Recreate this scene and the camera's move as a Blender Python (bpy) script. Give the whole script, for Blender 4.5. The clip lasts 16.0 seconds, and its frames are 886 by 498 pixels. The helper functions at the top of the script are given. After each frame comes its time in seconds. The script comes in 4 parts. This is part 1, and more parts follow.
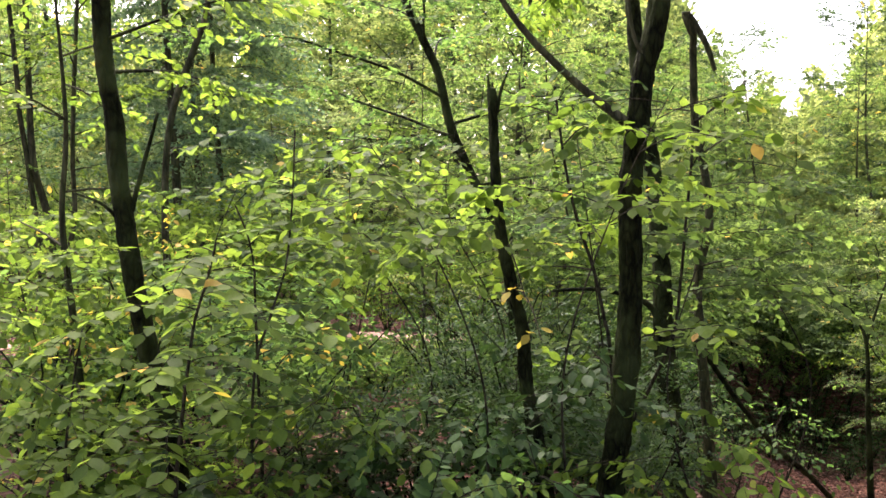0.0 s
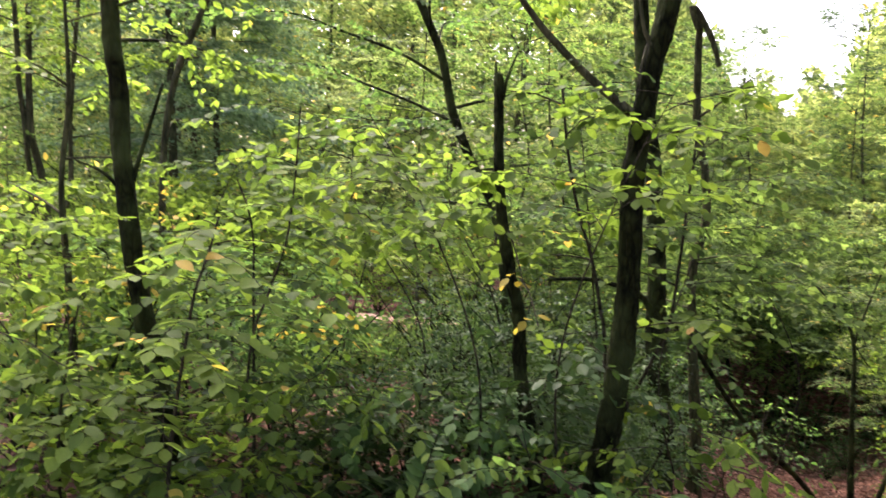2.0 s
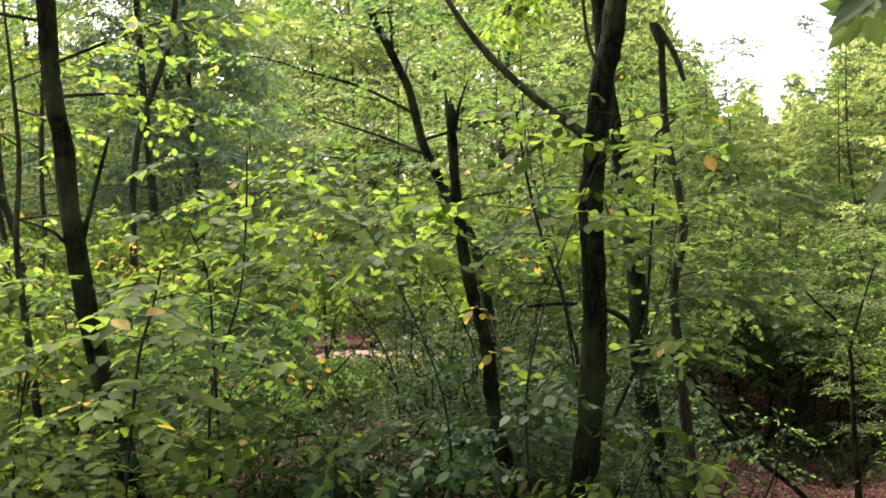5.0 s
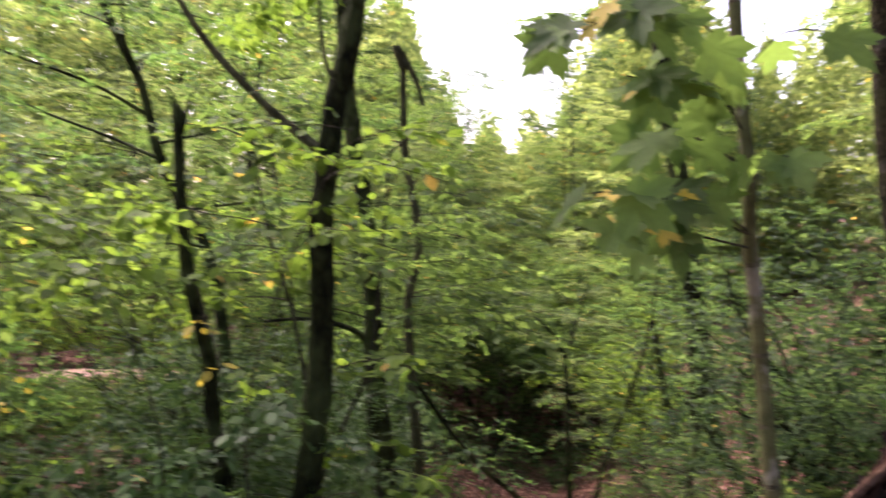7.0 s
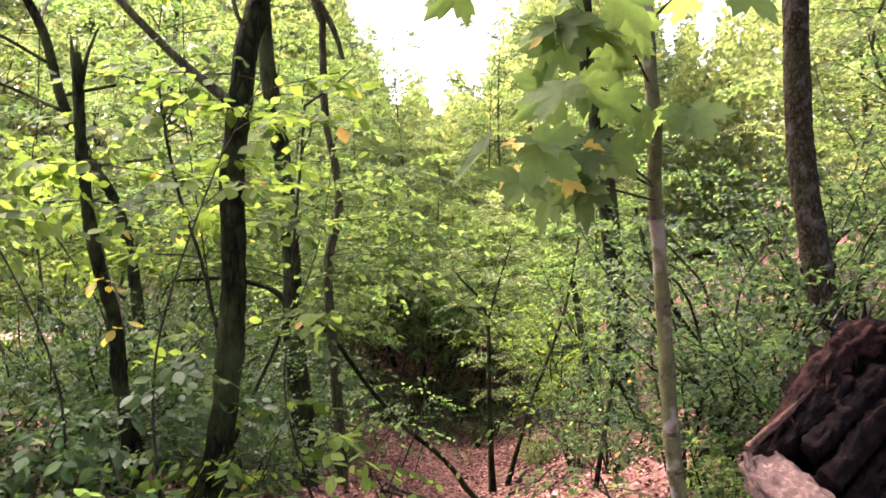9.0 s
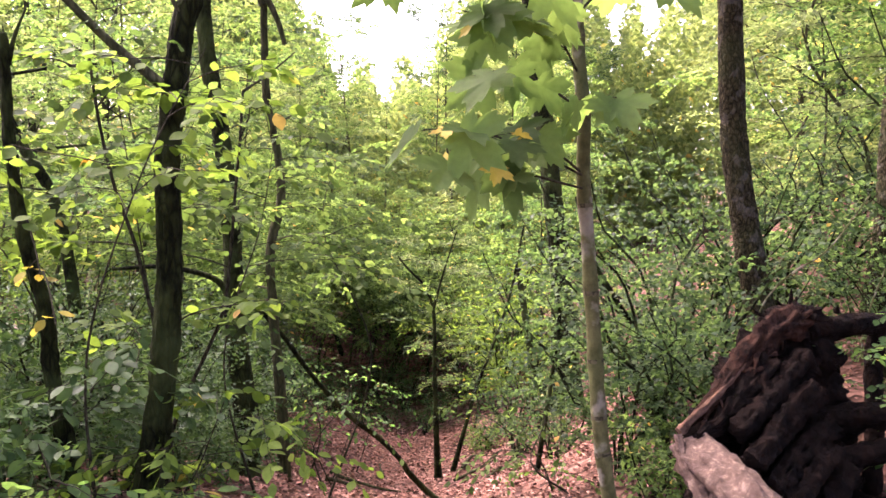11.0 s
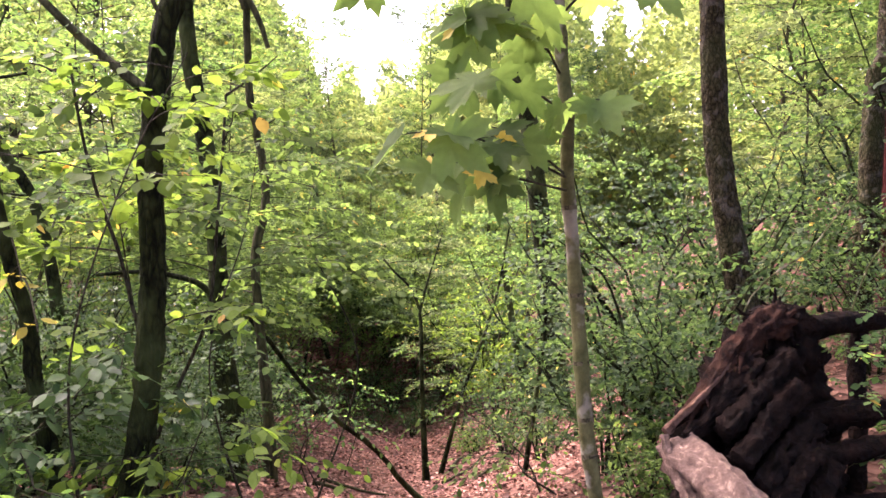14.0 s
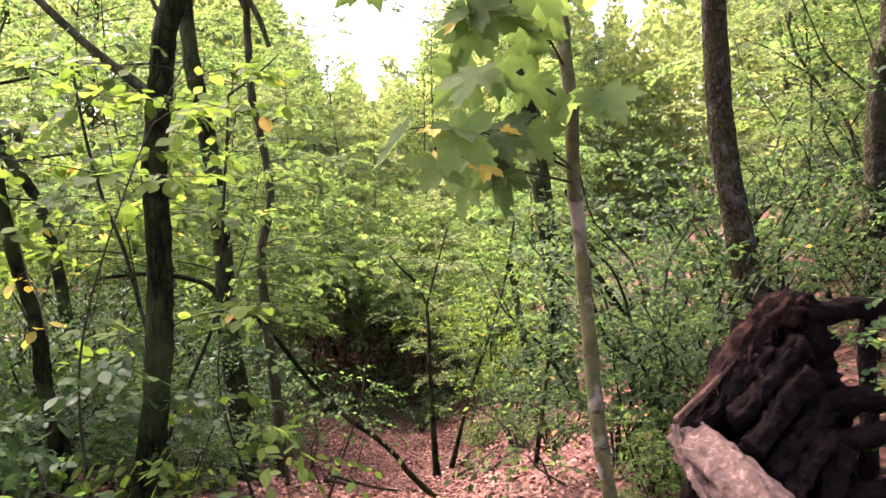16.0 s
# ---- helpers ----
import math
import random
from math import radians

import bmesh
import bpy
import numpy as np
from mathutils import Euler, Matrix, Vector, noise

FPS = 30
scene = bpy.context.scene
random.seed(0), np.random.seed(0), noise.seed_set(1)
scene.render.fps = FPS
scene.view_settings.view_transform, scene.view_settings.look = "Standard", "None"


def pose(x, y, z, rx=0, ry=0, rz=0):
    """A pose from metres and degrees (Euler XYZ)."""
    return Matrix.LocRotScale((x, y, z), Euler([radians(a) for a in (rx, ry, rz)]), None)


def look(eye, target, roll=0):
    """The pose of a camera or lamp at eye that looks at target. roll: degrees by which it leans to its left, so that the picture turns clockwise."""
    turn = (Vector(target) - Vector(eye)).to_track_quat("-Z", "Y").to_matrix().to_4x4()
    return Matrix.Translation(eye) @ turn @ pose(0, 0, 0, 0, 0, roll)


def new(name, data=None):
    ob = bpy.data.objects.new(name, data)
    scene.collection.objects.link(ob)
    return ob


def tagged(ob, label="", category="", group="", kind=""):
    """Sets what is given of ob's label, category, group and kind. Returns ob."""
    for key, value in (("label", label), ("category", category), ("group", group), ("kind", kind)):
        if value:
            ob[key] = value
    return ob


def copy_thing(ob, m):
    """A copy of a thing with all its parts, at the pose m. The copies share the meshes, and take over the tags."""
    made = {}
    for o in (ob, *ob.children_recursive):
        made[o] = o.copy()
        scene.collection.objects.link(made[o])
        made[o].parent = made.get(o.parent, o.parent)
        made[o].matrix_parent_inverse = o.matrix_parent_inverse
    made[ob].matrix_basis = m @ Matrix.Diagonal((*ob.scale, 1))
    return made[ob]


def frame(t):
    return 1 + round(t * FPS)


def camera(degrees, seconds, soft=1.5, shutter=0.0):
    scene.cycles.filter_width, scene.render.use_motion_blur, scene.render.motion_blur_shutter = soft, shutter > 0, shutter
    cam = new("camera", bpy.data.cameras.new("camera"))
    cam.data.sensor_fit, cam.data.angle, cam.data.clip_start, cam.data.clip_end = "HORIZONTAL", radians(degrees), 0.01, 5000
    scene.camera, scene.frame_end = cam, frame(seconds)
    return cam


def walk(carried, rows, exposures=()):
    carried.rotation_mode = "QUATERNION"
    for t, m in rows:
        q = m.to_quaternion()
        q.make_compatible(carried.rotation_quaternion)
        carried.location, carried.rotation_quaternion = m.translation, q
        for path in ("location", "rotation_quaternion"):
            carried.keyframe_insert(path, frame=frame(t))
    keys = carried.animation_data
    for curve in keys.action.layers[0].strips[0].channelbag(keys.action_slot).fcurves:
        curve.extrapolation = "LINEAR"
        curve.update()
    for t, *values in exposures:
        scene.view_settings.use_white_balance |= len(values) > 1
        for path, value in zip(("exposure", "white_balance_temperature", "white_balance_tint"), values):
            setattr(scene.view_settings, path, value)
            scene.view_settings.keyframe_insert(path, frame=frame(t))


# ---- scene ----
# ---------------------------------------------------------------- camera
cam = camera(57.24, 16.0, soft=1.55, shutter=0.7)
EYE = 1.6
# seconds, x, y, z from the first eye; yaw to the left, pitch up, lean to the right
ROWS = [
    (0.0, 0.000, 0.000, 0.000, 0.00, -1.50, 1.00),
    (0.5, -0.008, 0.001, -0.001, 0.18, -1.64, 0.54),
    (1.0, -0.020, -0.008, -0.001, 0.67, -1.68, -0.06),
    (1.5, -0.022, -0.006, -0.002, 0.89, -1.87, -0.74),
    (2.0, -0.046, -0.006, -0.008, -0.60, -2.56, -1.48),
    (2.5, -0.056, 0.004, -0.020, -2.52, -3.81, -2.02),
    (3.0, 0.092, 0.105, -0.038, 0.58, -4.78, -1.43),
    (3.2, 0.147, 0.121, -0.026, 1.80, -4.54, 0.17),
    (5.3, 0.171, 0.088, 0.017, -1.37, 0.13, 3.04),
    (5.5, 0.181, 0.088, 0.017, -2.74, 0.47, 2.71),
    (6.0, 0.190, 0.106, 0.017, -6.44, 0.90, 2.08),
    (6.5, 0.220, 0.103, 0.011, -11.24, 0.76, 1.71),
    (7.0, 0.277, 0.120, 0.003, -18.14, 0.18, 0.60),
    (7.5, 0.344, 0.142, -0.026, -24.14, -0.97, -0.33),
    (8.0, 0.364, 0.131, -0.024, -26.47, -1.83, 0.76),
    (8.5, 0.356, 0.140, -0.010, -25.33, -1.86, 0.95),
    (9.0, 0.345, 0.145, -0.025, -23.25, -2.55, 0.33),
    (9.5, 0.353, 0.121, -0.031, -23.02, -3.38, -0.09),
    (10.0, 0.378, 0.113, -0.026, -25.74, -3.59, 0.09),
    (10.2, 0.380, 0.120, -0.026, -26.62, -3.52, 0.23),
    (12.5, 0.380, 0.111, -0.026, -27.03, -3.36, 0.18),
    (13.0, 0.381, 0.117, -0.026, -27.21, -3.35, 0.35),
    (13.5, 0.385, 0.116, -0.024, -27.57, -3.30, 0.66),
    (14.0, 0.385, 0.120, -0.023, -27.87, -3.28, 0.63),
    (14.5, 0.384, 0.113, -0.022, -28.02, -3.20, 0.68),
    (15.0, 0.386, 0.114, -0.025, -28.07, -3.19, 0.85),
    (15.5, 0.388, 0.124, -0.024, -27.89, -3.42, 1.42),
    (16.0, 0.383, 0.126, -0.023, -27.50, -3.63, 1.98),
]

# seconds, stops, kelvin and tint of the picture
LIGHTNESS = [(0.0, 1.85, 6400, 19), (2.2, 1.9, 6400, 19), (3.0, 2.1, 6400, 19), (5.3, 1.65, 6350, 20), (6.5, 1.65, 6350, 23), (7.0, 1.7, 6350, 26), (7.5, 2.18, 6350, 32), (8.5, 2.5, 6350, 35), (16.0, 2.55, 6350, 35)]


def stand(x, y, z, yaw, pitch, lean):
    a, b = radians(yaw), radians(pitch)
    eye = Vector((x, y, z + EYE))
    return look(eye, eye + Vector((-math.sin(a) * math.cos(b), math.cos(a) * math.cos(b), math.sin(b))), -lean)


walk(cam, [(t, stand(*r)) for t, *r in ROWS], exposures=[(t, e + 0.86, k - 30, g + 8) for t, e, k, g in LIGHTNESS])

# ---------------------------------------------------------------- light
SUN_AZ, SUN_EL = -20.0, 56.0  # degrees to the right of straight ahead, and up
world = bpy.data.worlds.new("sky")
scene.world = world
world.use_nodes = True
wn = world.node_tree
sky = wn.nodes.new("ShaderNodeTexSky")
sky.sky_type, sky.sun_disc = "NISHITA", False
sky.sun_elevation, sky.sun_rotation = radians(SUN_EL), radians(SUN_AZ)
sky.air_density, sky.dust_density, sky.ozone_density = 1.0, 8.0, 0.3
wn.nodes["Background"].inputs["Strength"].default_value = 0.15
wn.links.new(sky.outputs[0], wn.nodes["Background"].inputs["Color"])
sun_data = bpy.data.lights.new("sun", "SUN")
sun_data.energy, sun_data.angle, sun_data.color = 2.0, radians(11.0), (1.0, 0.95, 0.87)
sun = new("sun", sun_data)
sa, se = radians(SUN_AZ), radians(SUN_EL)
sun_from = Vector((math.sin(sa) * math.cos(se), math.cos(sa) * math.cos(se), math.sin(se)))
sun.matrix_world = look(sun_from * 60, (0, 0, 0))

# ---------------------------------------------------------------- materials


def nodes_of(name):
    m = bpy.data.materials.new(name)
    m.use_nodes = True
    return m, m.node_tree.nodes, m.node_tree.links, m.node_tree.nodes["Principled BSDF"]


def ramp(nodes, stops, mode="LINEAR"):
    r = nodes.new("ShaderNodeValToRGB")
    r.color_ramp.interpolation = mode
    while len(r.color_ramp.elements) < len(stops):
        r.color_ramp.elements.new(0.5)
    for e, (p, c) in zip(r.color_ramp.elements, stops):
        e.position, e.color = p, (*c, 1)
    return r


def leaf_material(name, dark, mid, light, yellow=0.03, through_share=0.66, gloss=0.58, shine=0.07):
    m, n, l, p = nodes_of(name)
    geo = n.new("ShaderNodeNewGeometry")
    dark, light = [0.82 * c for c in dark], [1.1 * c for c in light]
    stops = [(0.0, dark), (0.45, mid), (0.998 - yellow, light)]
    if yellow > 0:
        stops += [(1.0 - yellow, (0.36, 0.31, 0.07)), (1.0, (0.38, 0.25, 0.08))]
    r = ramp(n, stops)
    own = n.new("ShaderNodeObjectInfo")
    blend = n.new("ShaderNodeMath")
    blend.operation = "ADD"
    l.new(geo.outputs["Random Per Island"], blend.inputs[0])
    l.new(own.outputs["Random"], blend.inputs[1])
    wrap = n.new("ShaderNodeMath")
    wrap.operation = "FRACT"
    l.new(blend.outputs[0], wrap.inputs[0])
    l.new(wrap.outputs[0], r.inputs[0])
    tex = n.new("ShaderNodeTexCoord")
    no = n.new("ShaderNodeTexNoise")
    no.inputs["Scale"].default_value, no.inputs["Detail"].default_value = 45.0, 4.0
    l.new(tex.outputs["Object"], no.inputs["Vector"])
    hue = n.new("ShaderNodeHueSaturation")
    l.new(r.outputs[0], hue.inputs["Color"])
    mr = n.new("ShaderNodeMapRange")
    mr.inputs["To Min"].default_value, mr.inputs["To Max"].default_value = 0.72, 1.28
    l.new(no.outputs["Fac"], mr.inputs["Value"])
    l.new(mr.outputs[0], hue.inputs["Value"])
    bump = n.new("ShaderNodeBump")
    bump.inputs["Strength"].default_value, bump.inputs["Distance"].default_value = 0.25, 0.004
    l.new(no.outputs["Fac"], bump.inputs["Height"])
    p.inputs["Roughness"].default_value, p.inputs["Specular IOR Level"].default_value = gloss, shine
    l.new(hue.outputs[0], p.inputs["Base Color"])
    l.new(bump.outputs[0], p.inputs["Normal"])
    tr = n.new("ShaderNodeBsdfTranslucent")
    warm = n.new("ShaderNodeMix")
    warm.data_type, warm.blend_type = "RGBA", "MULTIPLY"
    warm.inputs[0].default_value = 1.0
    l.new(hue.outputs[0], warm.inputs[6])
    warm.inputs[7].default_value = (1.5, 1.45, 0.8, 1)
    l.new(warm.outputs[2], tr.inputs["Color"])
    mix = n.new("ShaderNodeMixShader")
    mix.inputs[0].default_value = through_share
    l.new(p.outputs[0], mix.inputs[1])
    l.new(tr.outputs[0], mix.inputs[2])
    l.new(mix.outputs[0], n["Material Output"].inputs["Surface"])
    return m


def bark_material(name, dark, light, scale=14.0, stretch=5.0, depth=0.012, moss=0.0, patches=0.0, cracks=0.9):
    m, n, l, p = nodes_of(name)
    tex = n.new("ShaderNodeTexCoord")
    mp = n.new("ShaderNodeMapping")
    mp.inputs["Scale"].default_value = (1, 1, 1 / stretch)
    l.new(tex.outputs["Object"], mp.inputs["Vector"])
    a = n.new("ShaderNodeTexNoise")
    a.inputs["Scale"].default_value, a.inputs["Detail"].default_value = scale * 2, 8
    a.inputs["Roughness"].default_value = 0.7
    l.new(mp.outputs[0], a.inputs["Vector"])
    v = n.new("ShaderNodeTexVoronoi")
    v.feature = "DISTANCE_TO_EDGE"
    v.inputs["Scale"].default_value = scale * 1.6
    l.new(mp.outputs[0], v.inputs["Vector"])
    b = n.new("ShaderNodeTexNoise")
    b.inputs["Scale"].default_value, b.inputs["Detail"].default_value = 3.0, 3
    l.new(tex.outputs["Object"], b.inputs["Vector"])
    r = ramp(n, [(0.38, dark), (0.68, light)])
    l.new(a.outputs["Fac"], r.inputs[0])
    crack = ramp(n, [(0.0, (0.22, 0.22, 0.22)), (0.16, (1.0, 1.0, 1.0))])
    l.new(v.outputs["Distance"], crack.inputs[0])
    cut = n.new("ShaderNodeMix")
    cut.data_type, cut.blend_type = "RGBA", "MULTIPLY"
    cut.inputs[0].default_value = cracks
    l.new(r.outputs[0], cut.inputs[6])
    l.new(crack.outputs[0], cut.inputs[7])
    mo = n.new("ShaderNodeMix")
    mo.data_type = "RGBA"
    rm = ramp(n, [(0.45, (0, 0, 0)), (0.7, (moss, moss, moss))])
    l.new(b.outputs["Fac"], rm.inputs[0])
    l.new(rm.outputs[0], mo.inputs[0])
    l.new(cut.outputs[2], mo.inputs[6])
    mo.inputs[7].default_value = (0.048, 0.064, 0.02, 1)
    last = mo.outputs[2]
    if patches:
        c = n.new("ShaderNodeTexNoise")
        c.inputs["Scale"].default_value, c.inputs["Detail"].default_value = 11.0, 4
        l.new(tex.outputs["Object"], c.inputs["Vector"])
        rc = ramp(n, [(0.55, (0, 0, 0)), (0.62, (patches, patches, patches))])
        l.new(c.outputs["Fac"], rc.inputs[0])
        mc = n.new("ShaderNodeMix")
        mc.data_type = "RGBA"
        l.new(rc.outputs[0], mc.inputs[0])
        l.new(last, mc.inputs[6])
        mc.inputs[7].default_value = (0.36, 0.33, 0.28, 1)
        last = mc.outputs[2]
    l.new(last, p.inputs["Base Color"])
    p.inputs["Roughness"].default_value, p.inputs["Specular IOR Level"].default_value = 0.95, 0.06
    add = n.new("ShaderNodeMath")
    add.operation = "MULTIPLY_ADD"
    l.new(v.outputs["Distance"], add.inputs[0])
    add.inputs[1].default_value = 1.2
    l.new(a.outputs["Fac"], add.inputs[2])
    bump = n.new("ShaderNodeBump")
    bump.inputs["Strength"].default_value, bump.inputs["Distance"].default_value = 0.8, depth
    l.new(add.outputs[0], bump.inputs["Height"])
    l.new(bump.outputs[0], p.inputs["Normal"])
    return m


def litter_material(name):
    m, n, l, p = nodes_of(name)
    tex = n.new("ShaderNodeTexCoord")
    v = n.new("ShaderNodeTexVoronoi")
    v.inputs["Scale"].default_value = 14.0
    l.new(tex.outputs["Object"], v.inputs["Vector"])
    sep = n.new("ShaderNodeSeparateColor")
    l.new(v.outputs["Color"], sep.inputs[0])
    r = ramp(n, [(0.0, (0.032, 0.018, 0.012)), (0.35, (0.068, 0.036, 0.025)), (0.7, (0.105, 0.056, 0.040)), (1.0, (0.15, 0.086, 0.062))])
    l.new(sep.outputs[0], r.inputs[0])
    big = n.new("ShaderNodeTexNoise")
    big.inputs["Scale"].default_value, big.inputs["Detail"].default_value = 0.9, 6
    l.new(tex.outputs["Object"], big.inputs["Vector"])
    rb = ramp(n, [(0.35, (0.10, 0.075, 0.05)), (0.6, (1, 1, 1))])
    l.new(big.outputs["Fac"], rb.inputs[0])
    mx = n.new("ShaderNodeMix")
    mx.data_type, mx.blend_type = "RGBA", "MULTIPLY"
    mx.inputs[0].default_value = 0.45
    l.new(r.outputs[0], mx.inputs[6])
    l.new(rb.outputs[0], mx.inputs[7])
    l.new(mx.outputs[2], p.inputs["Base Color"])
    p.inputs["Roughness"].default_value, p.inputs["Specular IOR Level"].default_value = 0.95, 0.04
    bump = n.new("ShaderNodeBump")
    bump.inputs["Strength"].default_value, bump.inputs["Distance"].default_value = 0.9, 0.03
    l.new(v.outputs["Distance"], bump.inputs["Height"])
    l.new(bump.outputs[0], p.inputs["Normal"])
    return m


def dry_leaf_material(name):
    m, n, l, p = nodes_of(name)
    geo = n.new("ShaderNodeNewGeometry")
    r = ramp(n, [(0.0, (0.035, 0.017, 0.011)), (0.4, (0.115, 0.057, 0.040)), (0.85, (0.19, 0.10, 0.072)), (1.0, (0.30, 0.19, 0.145))])
    l.new(geo.outputs["Random Per Island"], r.inputs[0])
    l.new(r.outputs[0], p.inputs["Base Color"])
    p.inputs["Roughness"].default_value, p.inputs["Specular IOR Level"].default_value = 0.85, 0.06
    return m


def char_material(name, dark, light, share=0.5, scale=9.0, bare=None, depth=0.03):
    m, n, l, p = nodes_of(name)
    tex = n.new("ShaderNodeTexCoord")
    a = n.new("ShaderNodeTexNoise")
    a.inputs["Scale"].default_value, a.inputs["Detail"].default_value, a.inputs["Roughness"].default_value = scale, 10, 0.75
    l.new(tex.outputs["Object"], a.inputs["Vector"])
    stops = [(0.5 - 0.25 * share, dark), (0.85 - 0.35 * share, light)]
    r = ramp(n, stops + ([(0.85 - 0.22 * share, bare)] if bare else []))
    l.new(a.outputs["Fac"], r.inputs[0])
    l.new(r.outputs[0], p.inputs["Base Color"])
    p.inputs["Roughness"].default_value, p.inputs["Specular IOR Level"].default_value = 0.95, 0.05
    v = n.new("ShaderNodeTexVoronoi")
    v.inputs["Scale"].default_value = 30
    l.new(tex.outputs["Object"], v.inputs["Vector"])
    add = n.new("ShaderNodeMath")
    add.operation = "MULTIPLY_ADD"
    l.new(v.outputs["Distance"], add.inputs[0])
    add.inputs[1].default_value = 0.6
    l.new(a.outputs["Fac"], add.inputs[2])
    bump = n.new("ShaderNodeBump")
    bump.inputs["Strength"].default_value, bump.inputs["Distance"].default_value = 0.9, depth
    l.new(add.outputs[0], bump.inputs["Height"])
    l.new(bump.outputs[0], p.inputs["Normal"])
    return m


LEAF = leaf_material("leaf_green", (0.0367, 0.0714, 0.0219), (0.0624, 0.112, 0.0328), (0.0948, 0.15, 0.0465), 0.004)
LEAF_WARM = leaf_material("leaf_yellow_green", (0.0494, 0.0934, 0.017), (0.0776, 0.134, 0.0236), (0.11, 0.174, 0.0331), 0.012)
LEAF_COOL = leaf_material("leaf_cool_green", (0.0334, 0.0737, 0.0236), (0.0536, 0.112, 0.0352), (0.0906, 0.161, 0.0534), 0.003, gloss=0.52, shine=0.08)
LEAF_SHRUB = leaf_material("leaf_shrub", (0.0194, 0.0409, 0.0165), (0.0322, 0.0635, 0.0243), (0.0561, 0.0936, 0.0388), 0.001, gloss=0.5, shine=0.09)
# Darker leaf for dark trees and the understorey, whose shade it paints in.
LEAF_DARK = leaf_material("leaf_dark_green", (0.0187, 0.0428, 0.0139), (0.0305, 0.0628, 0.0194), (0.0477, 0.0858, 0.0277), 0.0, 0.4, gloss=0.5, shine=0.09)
LEAF_MAPLE = leaf_material("leaf_maple", (0.0547, 0.098, 0.0336), (0.076, 0.133, 0.042), (0.0998, 0.165, 0.049), 0.0, 0.7, 0.6)
LEAF_YELLOW = leaf_material("leaf_autumn", (0.226, 0.198, 0.0385), (0.279, 0.243, 0.0462), (0.293, 0.228, 0.0462), 0.0, 0.5)
# Paler far leaves: haze over the distance is put into their colour.
LEAF_FAR = leaf_material("leaf_far_haze", (0.09, 0.135, 0.05625), (0.1275, 0.18, 0.07125), (0.18, 0.225, 0.09375), 0.01)
LEAF_PINE = leaf_material("leaf_blue_green", (0.0504, 0.0977, 0.0577), (0.0784, 0.141, 0.084), (0.123, 0.195, 0.121), 0.0, 0.5)
# Less saturated green for background trees, with haze mixed into the colour.
LEAF_PALE = leaf_material("leaf_pale_haze", (0.0698, 0.102, 0.0476), (0.0964, 0.137, 0.063), (0.133, 0.175, 0.0875), 0.012)
# Dark mossy bark, taken near black to paint in backlight and shade.
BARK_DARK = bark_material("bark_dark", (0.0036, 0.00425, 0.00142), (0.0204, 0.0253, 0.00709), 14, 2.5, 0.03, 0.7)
# Brown bark, lightened to carry haze on the trunks farther off.
BARK = bark_material("bark_brown", (0.0188, 0.0191, 0.00893), (0.0698, 0.0691, 0.0331), 12, 4, 0.01, 0.25, 0.0, 0.6)
BARK_FLAKY = bark_material("bark_flaky", (0.00875, 0.00742, 0.0032), (0.0511, 0.0422, 0.0193), 24, 2.0, 0.03, 0.25, 0.07)
BARK_SMOOTH = bark_material("bark_smooth_grey", (0.0276, 0.0285, 0.0102), (0.0742, 0.0758, 0.0302), 14, 1.3, 0.003, 0.4, 0.22, 0.12)
SCAR = bark_material("ring_scar", (0.039, 0.0351, 0.0195), (0.0829, 0.0751, 0.0419), 30, 1, 0.002)
TWIG = bark_material("twig", (0.0157, 0.0143, 0.00829), (0.0499, 0.045, 0.0255), 30, 4, 0.002)
LITTER = litter_material("leaf_litter")
DRY = dry_leaf_material("dry_leaf")
# Pale ground colour that stands in for sunlight on the far strip.
SUN_STRIP = char_material("painted_sun_strip", (0.14, 0.085, 0.06), (0.30, 0.205, 0.155), 0.85)
CHAR = char_material("charred_wood", (0.00286, 0.00216, 0.00162), (0.0134, 0.0072, 0.0045), 0.35, 14, (0.0286, 0.0144, 0.009))
# Reddish brown char, brightened to hold the sky light on the ridge's top.
CHAR_BROWN = char_material("charred_brown", (0.00585, 0.00375, 0.00281), (0.0488, 0.0234, 0.0141), 0.45, 11, (0.215, 0.108, 0.0656))
PALE = char_material("weathered_pale_wood", (0.0225, 0.015, 0.01125), (0.09375, 0.06375, 0.048), 0.85, 16, (0.2025, 0.1537, 0.1162), 0.015)
# Tan wood colour that paints light onto the stump's ridge edge.
LIT_WOOD = char_material("lit_tan_wood", (0.0225, 0.0128, 0.00825), (0.112, 0.066, 0.0435), 0.7, 13, (0.18, 0.116, 0.0825), 0.012)
RED = char_material("red_paint", (0.016, 0.0036, 0.0028), (0.03, 0.0068, 0.0052), 0.8)

# ---------------------------------------------------------------- mesh helpers
UP = np.array((0.0, 0.0, 1.0))


